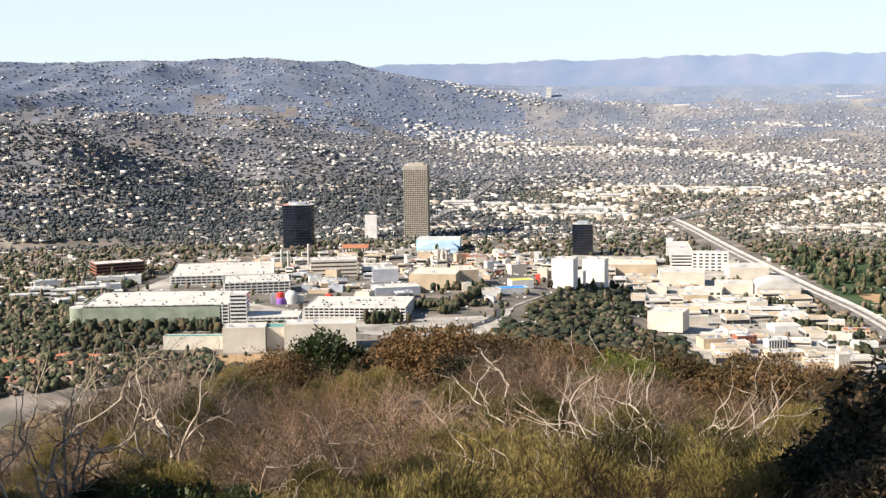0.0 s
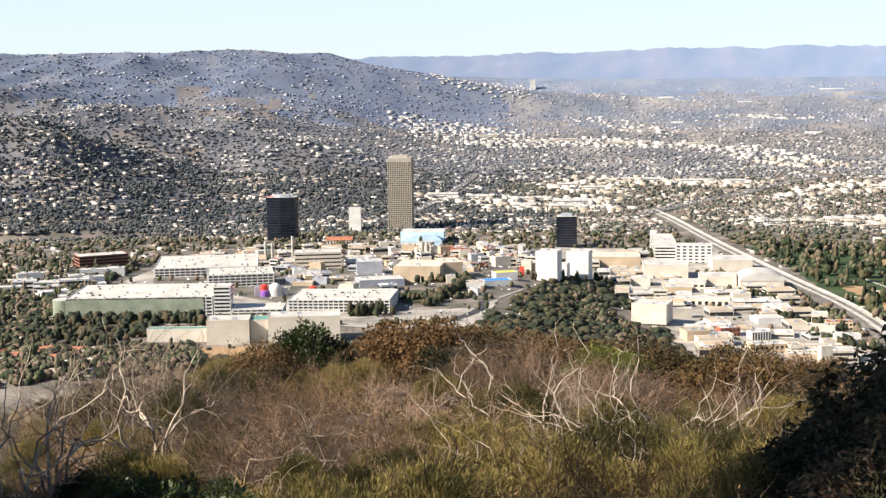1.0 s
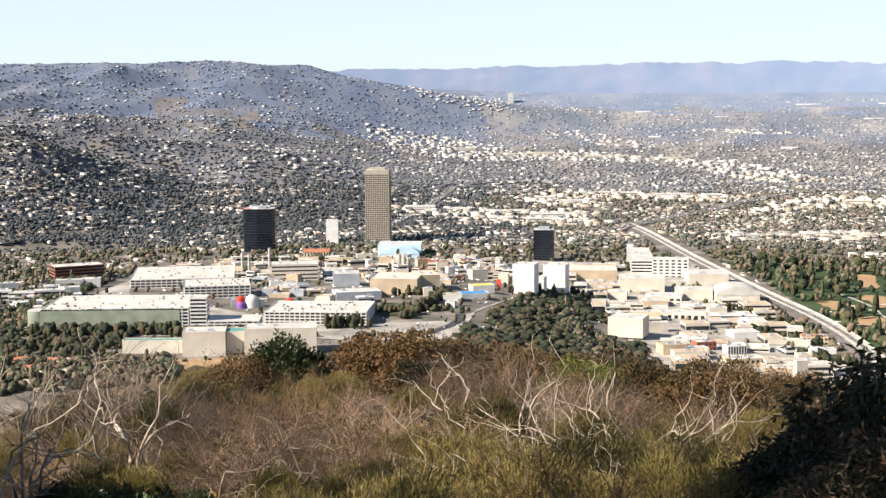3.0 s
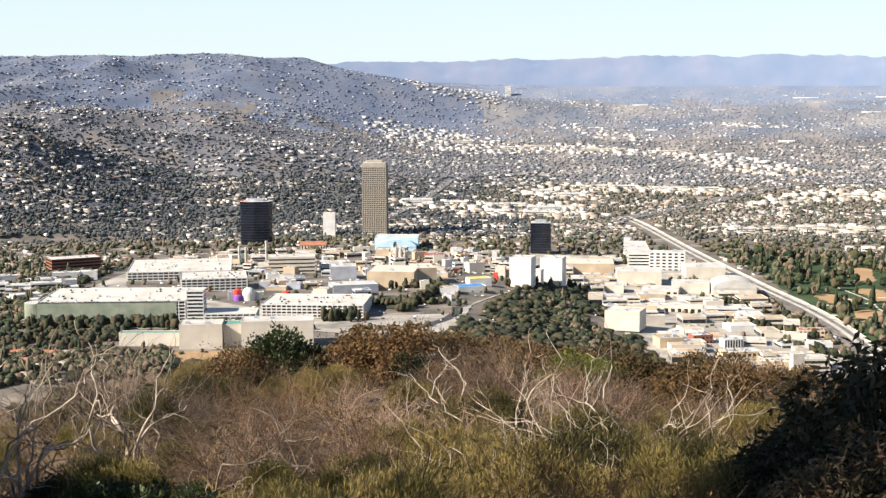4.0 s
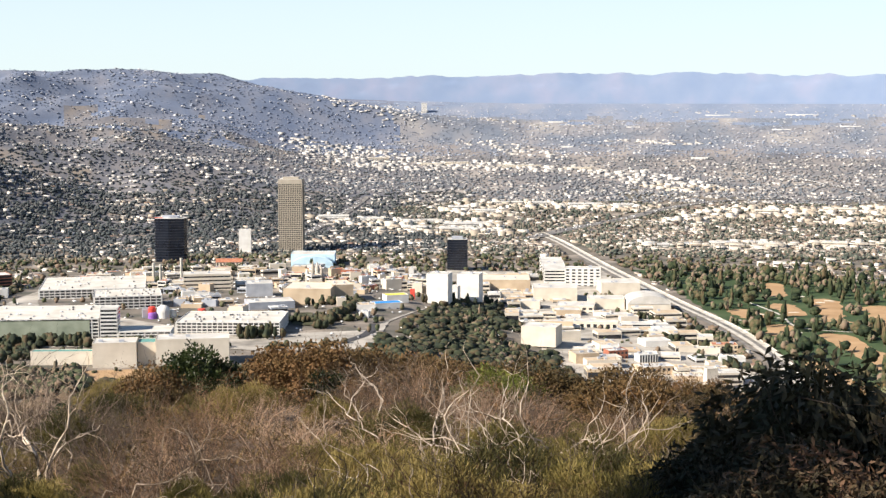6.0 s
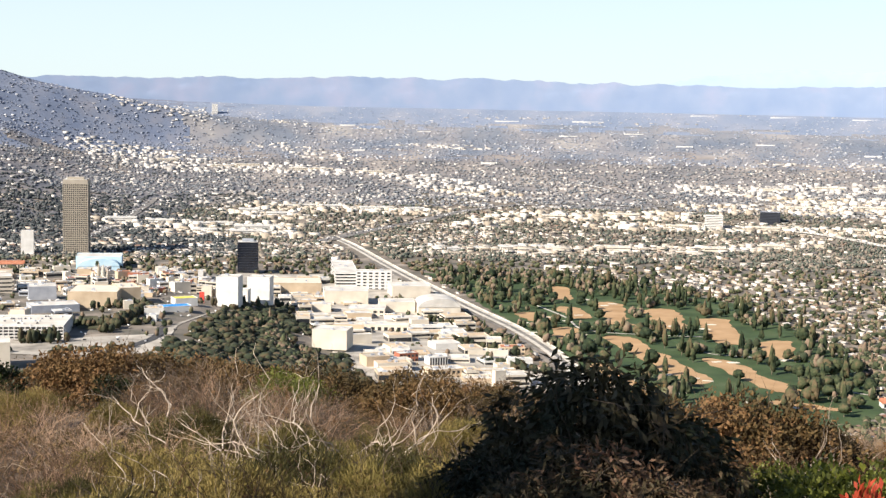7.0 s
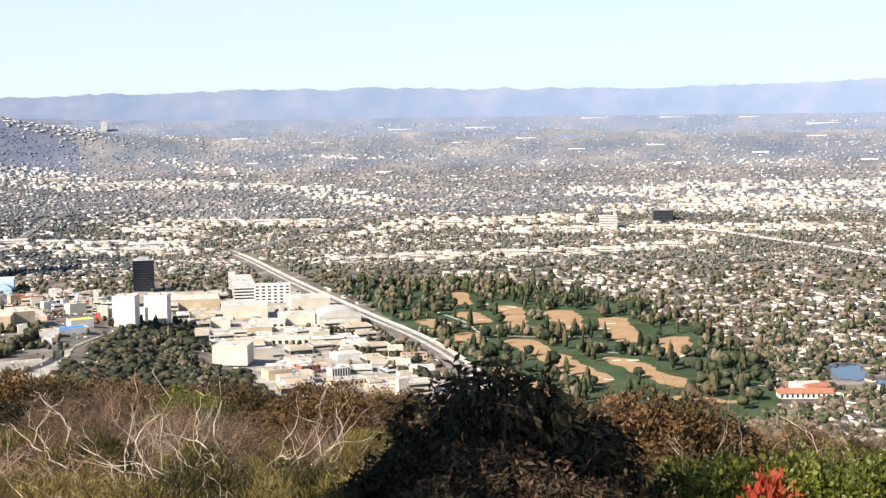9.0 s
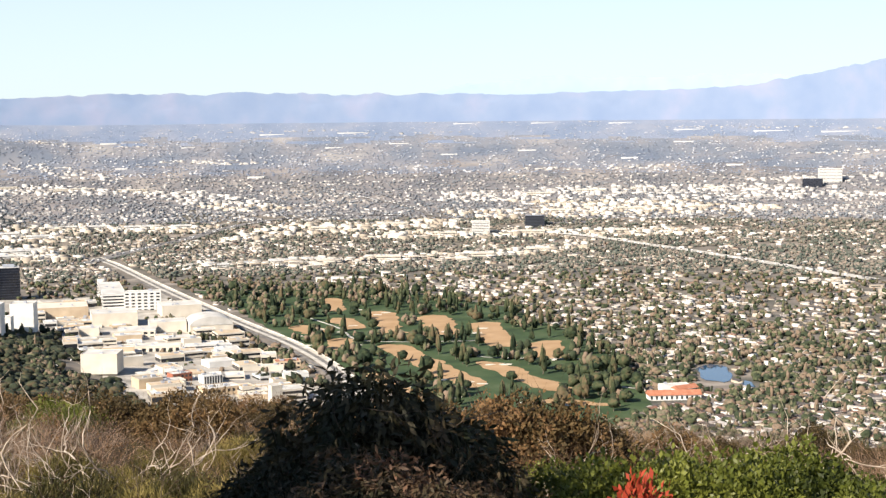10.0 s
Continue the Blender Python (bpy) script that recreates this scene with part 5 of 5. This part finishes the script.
M_STRAW = material("straw_grass", [(0.05, 0.038, 0.012), (0.12, 0.082, 0.028), (0.23, 0.155, 0.07)], scale=1.0, vary=0.4, by="island", through_light=0.2)


class Growth:
    """Collects tapered stems as arrays, and leaves that clothe rounded lobes."""

    def __init__(self, seed):
        self.r = random.Random(seed)
        self.n = np.random.default_rng(seed)
        self.sv, self.sf, self.tips = [], [], []
        self.leaves = []

    def stem(self, pts, r0, r1, sides=3):
        n = len(pts)
        for i, p in enumerate(pts):
            ahead = (pts[min(n - 1, i + 1)] - pts[max(0, i - 1)]).normalized()
            a = ahead.orthogonal().normalized()
            b = ahead.cross(a)
            r_ = r0 + (r1 - r0) * i / (n - 1)
            o = len(self.sv)
            for k in range(sides):
                t = 2 * math.pi * k / sides
                self.sv.append(p + a * (r_ * math.cos(t)) + b * (r_ * math.sin(t)))
            if i:
                for k in range(sides):
                    self.sf.append((o - sides + k, o - sides + (k + 1) % sides, o + (k + 1) % sides, o + k))

    def wander(self, p, d, length, steps, bend, lift):
        pts = [p.copy()]
        for _ in range(steps):
            d = (d + Vector((self.r.gauss(0, bend), self.r.gauss(0, bend), self.r.gauss(0, bend) + lift))).normalized()
            p = p + d * (length / steps)
            pts.append(p)
        return pts, d

    def branch(self, p, d, length, rad, depth, bend, lift, spread, kids, sides=3, steps=5):
        pts, d2 = self.wander(p, d, length, steps if depth else max(2, steps - 2), bend, lift)
        self.stem(pts, rad, rad * (0.55 if depth else 0.2), sides)
        if depth == 0:
            self.tips.append(pts[-1])
            return
        for k in range(kids):
            i = self.r.randint(len(pts) // 2, len(pts) - 1) if k else len(pts) - 1
            dd = (d2 + Vector((self.r.gauss(0, spread), self.r.gauss(0, spread), self.r.gauss(0, spread * 0.7)))).normalized()
            self.branch(pts[i], dd, length * self.r.uniform(0.5, 0.85), rad * (0.6 if k == 0 else 0.45), depth - 1, bend, lift, spread, kids, sides, steps)

    def clothe(self, lobes, per, long, wide, up, loose, droop=0.0, shell=0.72):
        """Leaves on and just under the skin of each lobe (centre, radius), pointing outwards."""
        for c, rad in lobes:
            k = int(per * rad * rad)
            o = self.n.normal(size=(k, 3))
            o[:, 2] = np.abs(o[:, 2]) * 0.9 - 0.25
            o /= np.linalg.norm(o, axis=1)[:, None]
            wave = 1 + 0.16 * np.sin(o[:, 0] * 7 + c[0] * 9) + 0.14 * np.sin(o[:, 1] * 8 + o[:, 2] * 5 + c[1] * 7)
            p = np.array(c) + o * (rad * wave * (shell + (1.08 - shell) * self.n.uniform(size=k) ** 0.6))[:, None]
            q = self.n.normal(size=(k, 3))
            d = o * (1 - loose) + q / np.linalg.norm(q, axis=1)[:, None] * loose + (0, 0, up - droop)
            d /= np.linalg.norm(d, axis=1)[:, None]
            s = np.cross(d, self.n.normal(size=(k, 3)))
            s /= np.linalg.norm(s, axis=1)[:, None]
            f = self.n.uniform(0.65, 1.35, size=(k, 1))
            mid = p + d * f * long * 0.5 + np.cross(d, s) * f * wide * 0.25
            self.leaves.append(np.stack([p, mid + s * f * wide / 2, p + d * f * long, mid - s * f * wide / 2], 1).reshape(-1, 3))

    def build(self, name, stem_mat, leaf_mat, label):
        t = new(name)
        s = new("stem", mesh_of("stem", [v[:] for v in self.sv], self.sf, stem_mat))
        s.parent = t
        if self.leaves:
            v = np.concatenate(self.leaves)
            l = new("foliage", mesh_of("foliage", v, np.arange(len(v)).reshape(-1, 4), leaf_mat))
            l.parent = t
        return tagged(t, label, "shrub")


def mound(name, label, seed, leaf_mat, wide_, high, lobes, per, long, wide, up=0.2, loose=0.5, droop=0.0, rad=0.3, stems=9, stem_r=0.013, sprays=0):
    """A rounded shrub: stems that rise to several leafy lobes; sprays are bare twigs above them."""
    g = Growth(seed)
    spots = []
    for i in range(lobes):
        a, q = g.r.uniform(0, 6.283), math.sqrt(g.r.random()) * 0.5 * wide_
        h = high * (1 - 0.55 * (q / (0.5 * wide_)) ** 2) - rad * 0.9
        spots.append(((q * math.cos(a), q * math.sin(a), max(rad * 0.3, h * g.r.uniform(0.72, 1.0))), rad * g.r.uniform(0.7, 1.25)))
    for i in range(stems):
        c = Vector(spots[i % lobes][0])
        foot = Vector((g.r.gauss(0, 0.08), g.r.gauss(0, 0.08), -0.15))
        m_ = foot.lerp(c, 0.5) + Vector((g.r.gauss(0, 0.07), g.r.gauss(0, 0.07), 0))
        g.stem([foot, m_, c], stem_r, stem_r * 0.4)
    for i in range(sprays):
        c = Vector(spots[i % lobes][0])
        d = Vector((g.r.gauss(0, 0.5), g.r.gauss(0, 0.5), 1)).normalized()
        g.branch(c, d, rad * g.r.uniform(1.2, 2.0), 0.006, 1, 0.2, 0.0, 0.5, 3)
    g.clothe(spots, per, long, wide, up, loose, droop)
    return g.build(name, M_STEM, leaf_mat, label)


def thicket(name, label, seed, mat, stems, length, rad, spread=0.55, lean=0.9, leaf=0):
    """A dome of fine bare twigs that fork outwards from the root."""
    g = Growth(seed)
    for _ in range(stems):
        a, q = g.r.uniform(0, 6.283), g.r.uniform(0, lean)
        d = Vector((math.cos(a) * q, math.sin(a) * q, 1 - 0.35 * q)).normalized()
        foot = Vector((math.cos(a) * 0.22 * q, math.sin(a) * 0.22 * q, -0.12))
        g.branch(foot, d, length * g.r.uniform(0.45, 0.7), rad * g.r.uniform(0.7, 1.3), 2, 0.22, 0.0, spread, 3, steps=3)
    if leaf:
        g.clothe([(tuple(p), 0.07) for p in g.tips if g.r.random() < leaf], 1500, 0.04, 0.014, 0.2, 0.8)
    return g.build(name, mat, M_RUST, label)


def snag(seed, stems, length, rad, lean, spread):
    """Crooked bare limbs, silvered by weather."""
    g = Growth(seed)
    for _ in range(stems):
        a = g.r.uniform(0, 6.283)
        q = g.r.uniform(0.1, lean)
        g.branch(Vector((g.r.gauss(0, 0.12), g.r.gauss(0, 0.12), -0.2)), Vector((math.cos(a) * q, math.sin(a) * q, 1)).normalized(), length * g.r.uniform(0.35, 0.6), rad * g.r.uniform(0.7, 1.2), 3, 0.3, 0.07, spread, 2, sides=4, steps=5)
    return g.build("dead_snag", M_DEAD, M_RUST, "crooked bleached dead branches standing bare in the scrub")


STOCK = {
    "twig": [thicket("dry_shrub", "leafless brown twiggy shrub on the hilltop", 10 + i, M_TWIG, 34, 1.0, 0.007, leaf=0.12) for i in range(4)],
    "grey": [thicket("grey_shrub", "rounded grey-brown bare shrub of fine twigs", 20 + i, M_GREYTWIG, 44, 1.15, 0.0075, lean=1.1) for i in range(3)],
    "olive": [mound("needle_shrub", "feathery olive green shrub with fine needles", 30 + i, M_OLIVE, 1.15, 0.95, 17, 13000, 0.06, 0.0075, up=0.5, loose=0.5, rad=0.23, sprays=9) for i in range(4)],
    "rust": [mound("rusty_shrub", "rounded shrub with dry rust-brown leaves", 50 + i, M_RUST, 1.5, 1.15, 14, 3600, 0.06, 0.034, loose=0.7, rad=0.32, sprays=5) for i in range(4)],
    "lime": [mound("broadleaf_shrub", "yellow-green broadleaf shrub on the hilltop", 70 + i, M_LIME, 1.25, 1.0, 17, 7500, 0.042, 0.022, up=0.3, loose=0.6, rad=0.22) for i in range(4)],
    "sumac": [mound("sumac_shrub", "dark sumac shrub with long drooping leaves", 90 + i, M_SUMAC, 1.7, 1.75, 26, 3200, 0.1, 0.032, loose=0.5, droop=0.75, rad=0.33, stems=16, stem_r=0.016, sprays=8) for i in range(3)],
    "snag": [snag(110 + i, 1 + i % 3, 1.55, 0.021, 0.7, 0.55) for i in range(8)],
    "tallsnag": [snag(210 + i, 3, 3.0, 0.036, 0.35, 0.42) for i in range(3)],
    "flame": [mound("red_shrub", "small shrub with flame red leaves", 130, M_FLAME, 0.4, 0.8, 7, 4200, 0.06, 0.03, rad=0.16)],
    "dark": [mound("green_bush", "tall dark green bush at the brow of the hill", 140 + i, M_DARKLEAF, 1.6, 1.8, 18, 1900, 0.09, 0.05, loose=0.6, rad=0.4, stems=12, stem_r=0.02) for i in range(3)],
}
USED = set()
FG = random.Random(77)


def plant(kind, az, d, scale, sink=0.0, tall=1.0, which=None):
    """A shrub at an azimuth and distance from the viewpoint."""
    x, y = d * math.sin(radians(az)), d * math.cos(radians(az))
    i = FG.randrange(len(STOCK[kind])) if which is None else which
    ob = STOCK[kind][i]
    loc, turn = Vector((x, y, land(x, y) - sink)), Euler((FG.gauss(0, 0.08), FG.gauss(0, 0.08), FG.uniform(0, 6.28)))
    if (kind, i) not in USED:
        USED.add((kind, i))
        ob.matrix_world = Matrix.LocRotScale(loc, turn, (scale, scale, scale * tall))
        ob["group"] = "hilltop scrub"
    else:
        k = scale / ob.scale.x
        copy_thing(ob, Matrix.LocRotScale(loc, turn, (k, k, k * tall)))


def cover(az, d, f):
    """What grows at a place on the hilltop, and how large."""
    pick = FG.random()
    if az > 25:
        if d < 17:
            return "lime", (0.75 if d < 11 else 1.05)
        if d < 21:
            return ("lime" if pick < 0.4 else "twig"), 0.75
        return ("twig" if pick < 0.55 else "grey" if pick < 0.9 else "rust"), 0.8
    if az > 14.5 and d < 14:
        return ("sumac" if d > 9.5 else "olive"), (0.55 if d > 9.5 else 0.5)
    if d > 31:
        if az < -8.5:
            return ("grey" if pick < 0.6 else "olive"), 0.65
        if az < -2.5:
            return ("olive" if pick < 0.5 else "twig" if pick < 0.8 else "rust"), 0.8
        if az < 2:
            return ("rust" if pick < 0.65 else "olive" if pick < 0.85 else "dark"), 0.95
        return ("rust" if pick < 0.6 else "twig" if pick < 0.85 else "grey"), 0.95
    if az < -8:
        # dark bushes are mixed in here to stand in for shade on this slope
        if d < 19:
            return ("olive" if pick < 0.4 else "dark"), (0.75 if pick < 0.4 else 0.46)
        return ("olive" if pick < 0.35 else "grey" if pick < 0.75 else "twig"), 0.75
    if az < 0:
        if d < 14:
            return ("olive" if f < 0.05 else "twig"), 0.8
        return ("twig" if f > -0.12 else "olive" if pick < 0.7 else "grey"), 0.8
    if d < 19:
        return ("olive" if f < 0.15 else "twig"), 0.88
    return ("twig" if pick < 0.5 else "grey" if pick < 0.75 else "olive"), 0.85


def scrub():
    d = 8.2
    while d < 45:
        step = 0.72 + 0.016 * d
        gap = math.degrees((0.85 + 0.016 * d) / d)
        az = -20 + FG.uniform(0, gap)
        while az < 42:
            dd = d + FG.uniform(-0.5, 0.5) * step
            x, y = dd * math.sin(radians(az)), dd * math.cos(radians(az))
            kind, size = cover(az, dd, fbm(x, y, 3.2, 3))
            if fbm(x - 70, y, 2.4, 2) > -0.3:
                plant(kind, az, dd, size * FG.uniform(0.72, 1.2) * (1 + 0.6 * max(-0.4, min(0.5, fbm(x + 40, y, 2.6, 2)))), 0.06)
            az += gap * FG.uniform(0.7, 1.35)
        d += step


# the bushes that stand out
for kind, az, d, size in [("sumac", 19.0, 12.6, 1.2), ("sumac", 20.6, 13.2, 1.0), ("sumac", 17.4, 12.8, 0.86), ("sumac", 22.2, 12.4, 0.8), ("sumac", 15.8, 12.0, 0.72), ("sumac", 14.4, 12.2, 0.62), ("sumac", 23.6, 11.6, 0.62), ("sumac", 25.2, 11.0, 0.52), ("sumac", 18.2, 11.0, 0.74), ("sumac", 20.4, 10.8, 0.74), ("sumac", 22.4, 10.6, 0.62), ("sumac", 16.4, 10.6, 0.6),
                          ("dark", -4.7, 38, 1.0), ("dark", -5.3, 39, 0.72), ("dark", -3.9, 38.5, 0.6), ("rust", -1.9, 38, 1.35), ("rust", -0.4, 37, 1.5), ("rust", 0.9, 38, 1.45), ("dark", 0.3, 36, 0.55), ("rust", 2.3, 37, 1.3), ("grey", 3.0, 35, 1.3), ("rust", 3.9, 37, 1.3), ("rust", 5.2, 36, 1.3), ("lime", 7.1, 34, 1.5), ("lime", 7.4, 33, 1.2), ("rust", 8.6, 35, 1.3), ("rust", 9.9, 34, 1.25), ("rust", 11.4, 33, 1.25), ("rust", 12.8, 32, 1.2)]:
    plant(kind, az, d, size)
for kind, az, d, size in [("grey", -12.6, 28, 1.75), ("grey", -11.2, 27, 1.6), ("grey", -13.8, 29, 1.5), ("dark", -9.8, 29, 0.5), ("rust", -6.6, 36, 1.1), ("olive", -3.2, 31, 1.1), ("rust", 23.6, 24, 1.35), ("rust", 25.2, 24.5, 1.5), ("rust", 26.8, 25, 1.4), ("rust", 28.0, 26, 1.1),
                          ("lime", 27.2, 13.6, 1.43), ("lime", 29.6, 13.2, 1.43), ("lime", 31.4, 14, 1.49), ("lime", 33.4, 13.4, 1.43), ("lime", 35.4, 13.8, 1.43), ("lime", 37.6, 13.2, 1.37), ("olive", 7.6, 14.5, 1.15), ("olive", 9.4, 15.5, 1.1), ("olive", 11.2, 14, 1.15), ("olive", 12.8, 15, 1.1), ("olive", 4.4, 13.5, 1.0)]:
    plant(kind, az, d, size)
plant("flame", 28.8, 11.4, 1.05, tall=1.65)
# bleached dead wood
for az, d, size in [(-16.2, 18, 0.95), (-14.9, 19, 0.9), (-10.6, 19.5, 0.85), (-14.2, 20, 0.7), (-10.1, 20, 0.6)]:
    plant("tallsnag", az, d, size)
for az, d, size in [(-15.2, 16, 1.0), (-13.2, 20, 1.0), (-12.0, 18, 0.8), (-9.2, 20, 0.9), (-6.4, 15, 0.5), (-1.5, 22, 0.8), (0.4, 13, 0.6), (2.2, 26, 1.1), (3.1, 24, 1.1), (3.9, 17, 1.0), (4.6, 14, 0.95), (5.6, 22, 1.0), (6.6, 17, 0.9), (7.6, 13.5, 0.8), (8.6, 17, 1.15), (9.6, 17.5, 1.2), (10.6, 20, 1.2), (11.8, 18, 0.9), (26.6, 16, 0.9), (29.9, 14, 1.0), (31.2, 22, 1.3), (33.5, 17, 1.3), (35, 20, 1.3), (36.2, 16, 1.2), (38, 18, 1.3)]:
    plant("snag", az, d, size)
for lo, hi, near, far, count in ((-19, 0, 11, 30, 18), (0, 13.5, 13, 28, 20), (26, 41, 18, 32, 34), (26.5, 41, 12.5, 17, 16)):
    for _ in range(count):
        plant("snag", FG.uniform(lo, hi), FG.uniform(near, far), FG.uniform(0.45, 1.05), 0.1)
scrub()


def shade_tree(x, y, top, reach, seed, label, per=1500):
    """A tree beside the path whose shade falls over the scrub."""
    g = Growth(seed)
    trunk = [Vector((0, 0, -0.3)), Vector((0.15, 0.1, top * 0.3)), Vector((0.05, 0.25, top * 0.6)), Vector((0.2, 0.1, top - reach))]
    g.stem(trunk, 0.2, 0.1, 7)
    spots = []
    for _ in range(34):
        a, e = g.r.uniform(0, 6.283), g.r.uniform(-0.9, 1.2)
        g.branch(trunk[3] + Vector((0, 0, g.r.uniform(-0.5, 0.4))), Vector((math.cos(a), math.sin(a), e)).normalized(), reach * g.r.uniform(0.4, 0.7), 0.04, 0, 0.2, 0.0, 0.6, 5)
        spots.append((tuple(g.tips[-1]), reach * g.r.uniform(0.28, 0.42)))
    g.clothe(spots, per, 0.2, 0.12, 0.1, 0.7)
    t = g.build("tree", M_STEM, M_DARKLEAF, label)
    t["category"] = "tree"
    t.location = (x, y, land(x, y))
    return t


shade_tree(-7.7, 6.9, 11.0, 2.0, 300, "dark leafy tree beside the viewpoint", 200)
shade_tree(-6.4, 8.2, 4.4, 1.8, 301, "low dark bushy tree beside the viewpoint")
shade_tree(-8.6, 11.2, 5.4, 2.3, 302, "dark bushy tree on the slope beside the viewpoint")
shade_tree(-7.6, 9.6, 4.6, 2.0, 304, "low dark bushy tree at the edge of the path")
shade_tree(-9.4, 12.8, 5.2, 2.2, 305, "dark bushy tree at the edge of the path")
shade_tree(-11.6, 16.6, 6.0, 2.4, 306, "dark bushy tree down the slope")
shade_tree(-10.2, 14.4, 5.6, 2.3, 303, "dark bushy tree lower on the slope")


def grass():
    """Dry grass and fine stalks between the shrubs."""
    V, F = [], []
    r_ = random.Random(9)
    for i in range(26000):
        d = 7.5 + 35 * r_.random() ** 1.5
        az = r_.uniform(-20, 41.5)
        x, y = d * math.sin(radians(az)), d * math.cos(radians(az))
        if fbm(x, y, 1.6, 2) < -0.1:
            continue
        z = near_hill(d, az) - 0.08
        h, w = r_.uniform(0.12, 0.42), r_.uniform(0.003, 0.006) * (1 + 0.02 * d)
        a, l = r_.uniform(0, 3.14), r_.gauss(0, 0.16)
        m_ = r_.gauss(0, 0.16)
        c, q = math.cos(a) * w, math.sin(a) * w
        o = len(V)
        V += [(x - c, y - q, z), (x + c, y + q, z), (x + l * 0.4 + c * 0.7, y + m_ * 0.4 + q * 0.7, z + h * 0.6), (x + l, y + m_, z + h)]
        F.append((o, o + 1, o + 2, o + 3))
    return tagged(new("dry_grass", mesh_of("dry_grass", V, F, M_STRAW)), "dry straw grass and stalks between the shrubs", "grass", kind="stuff")


grass()
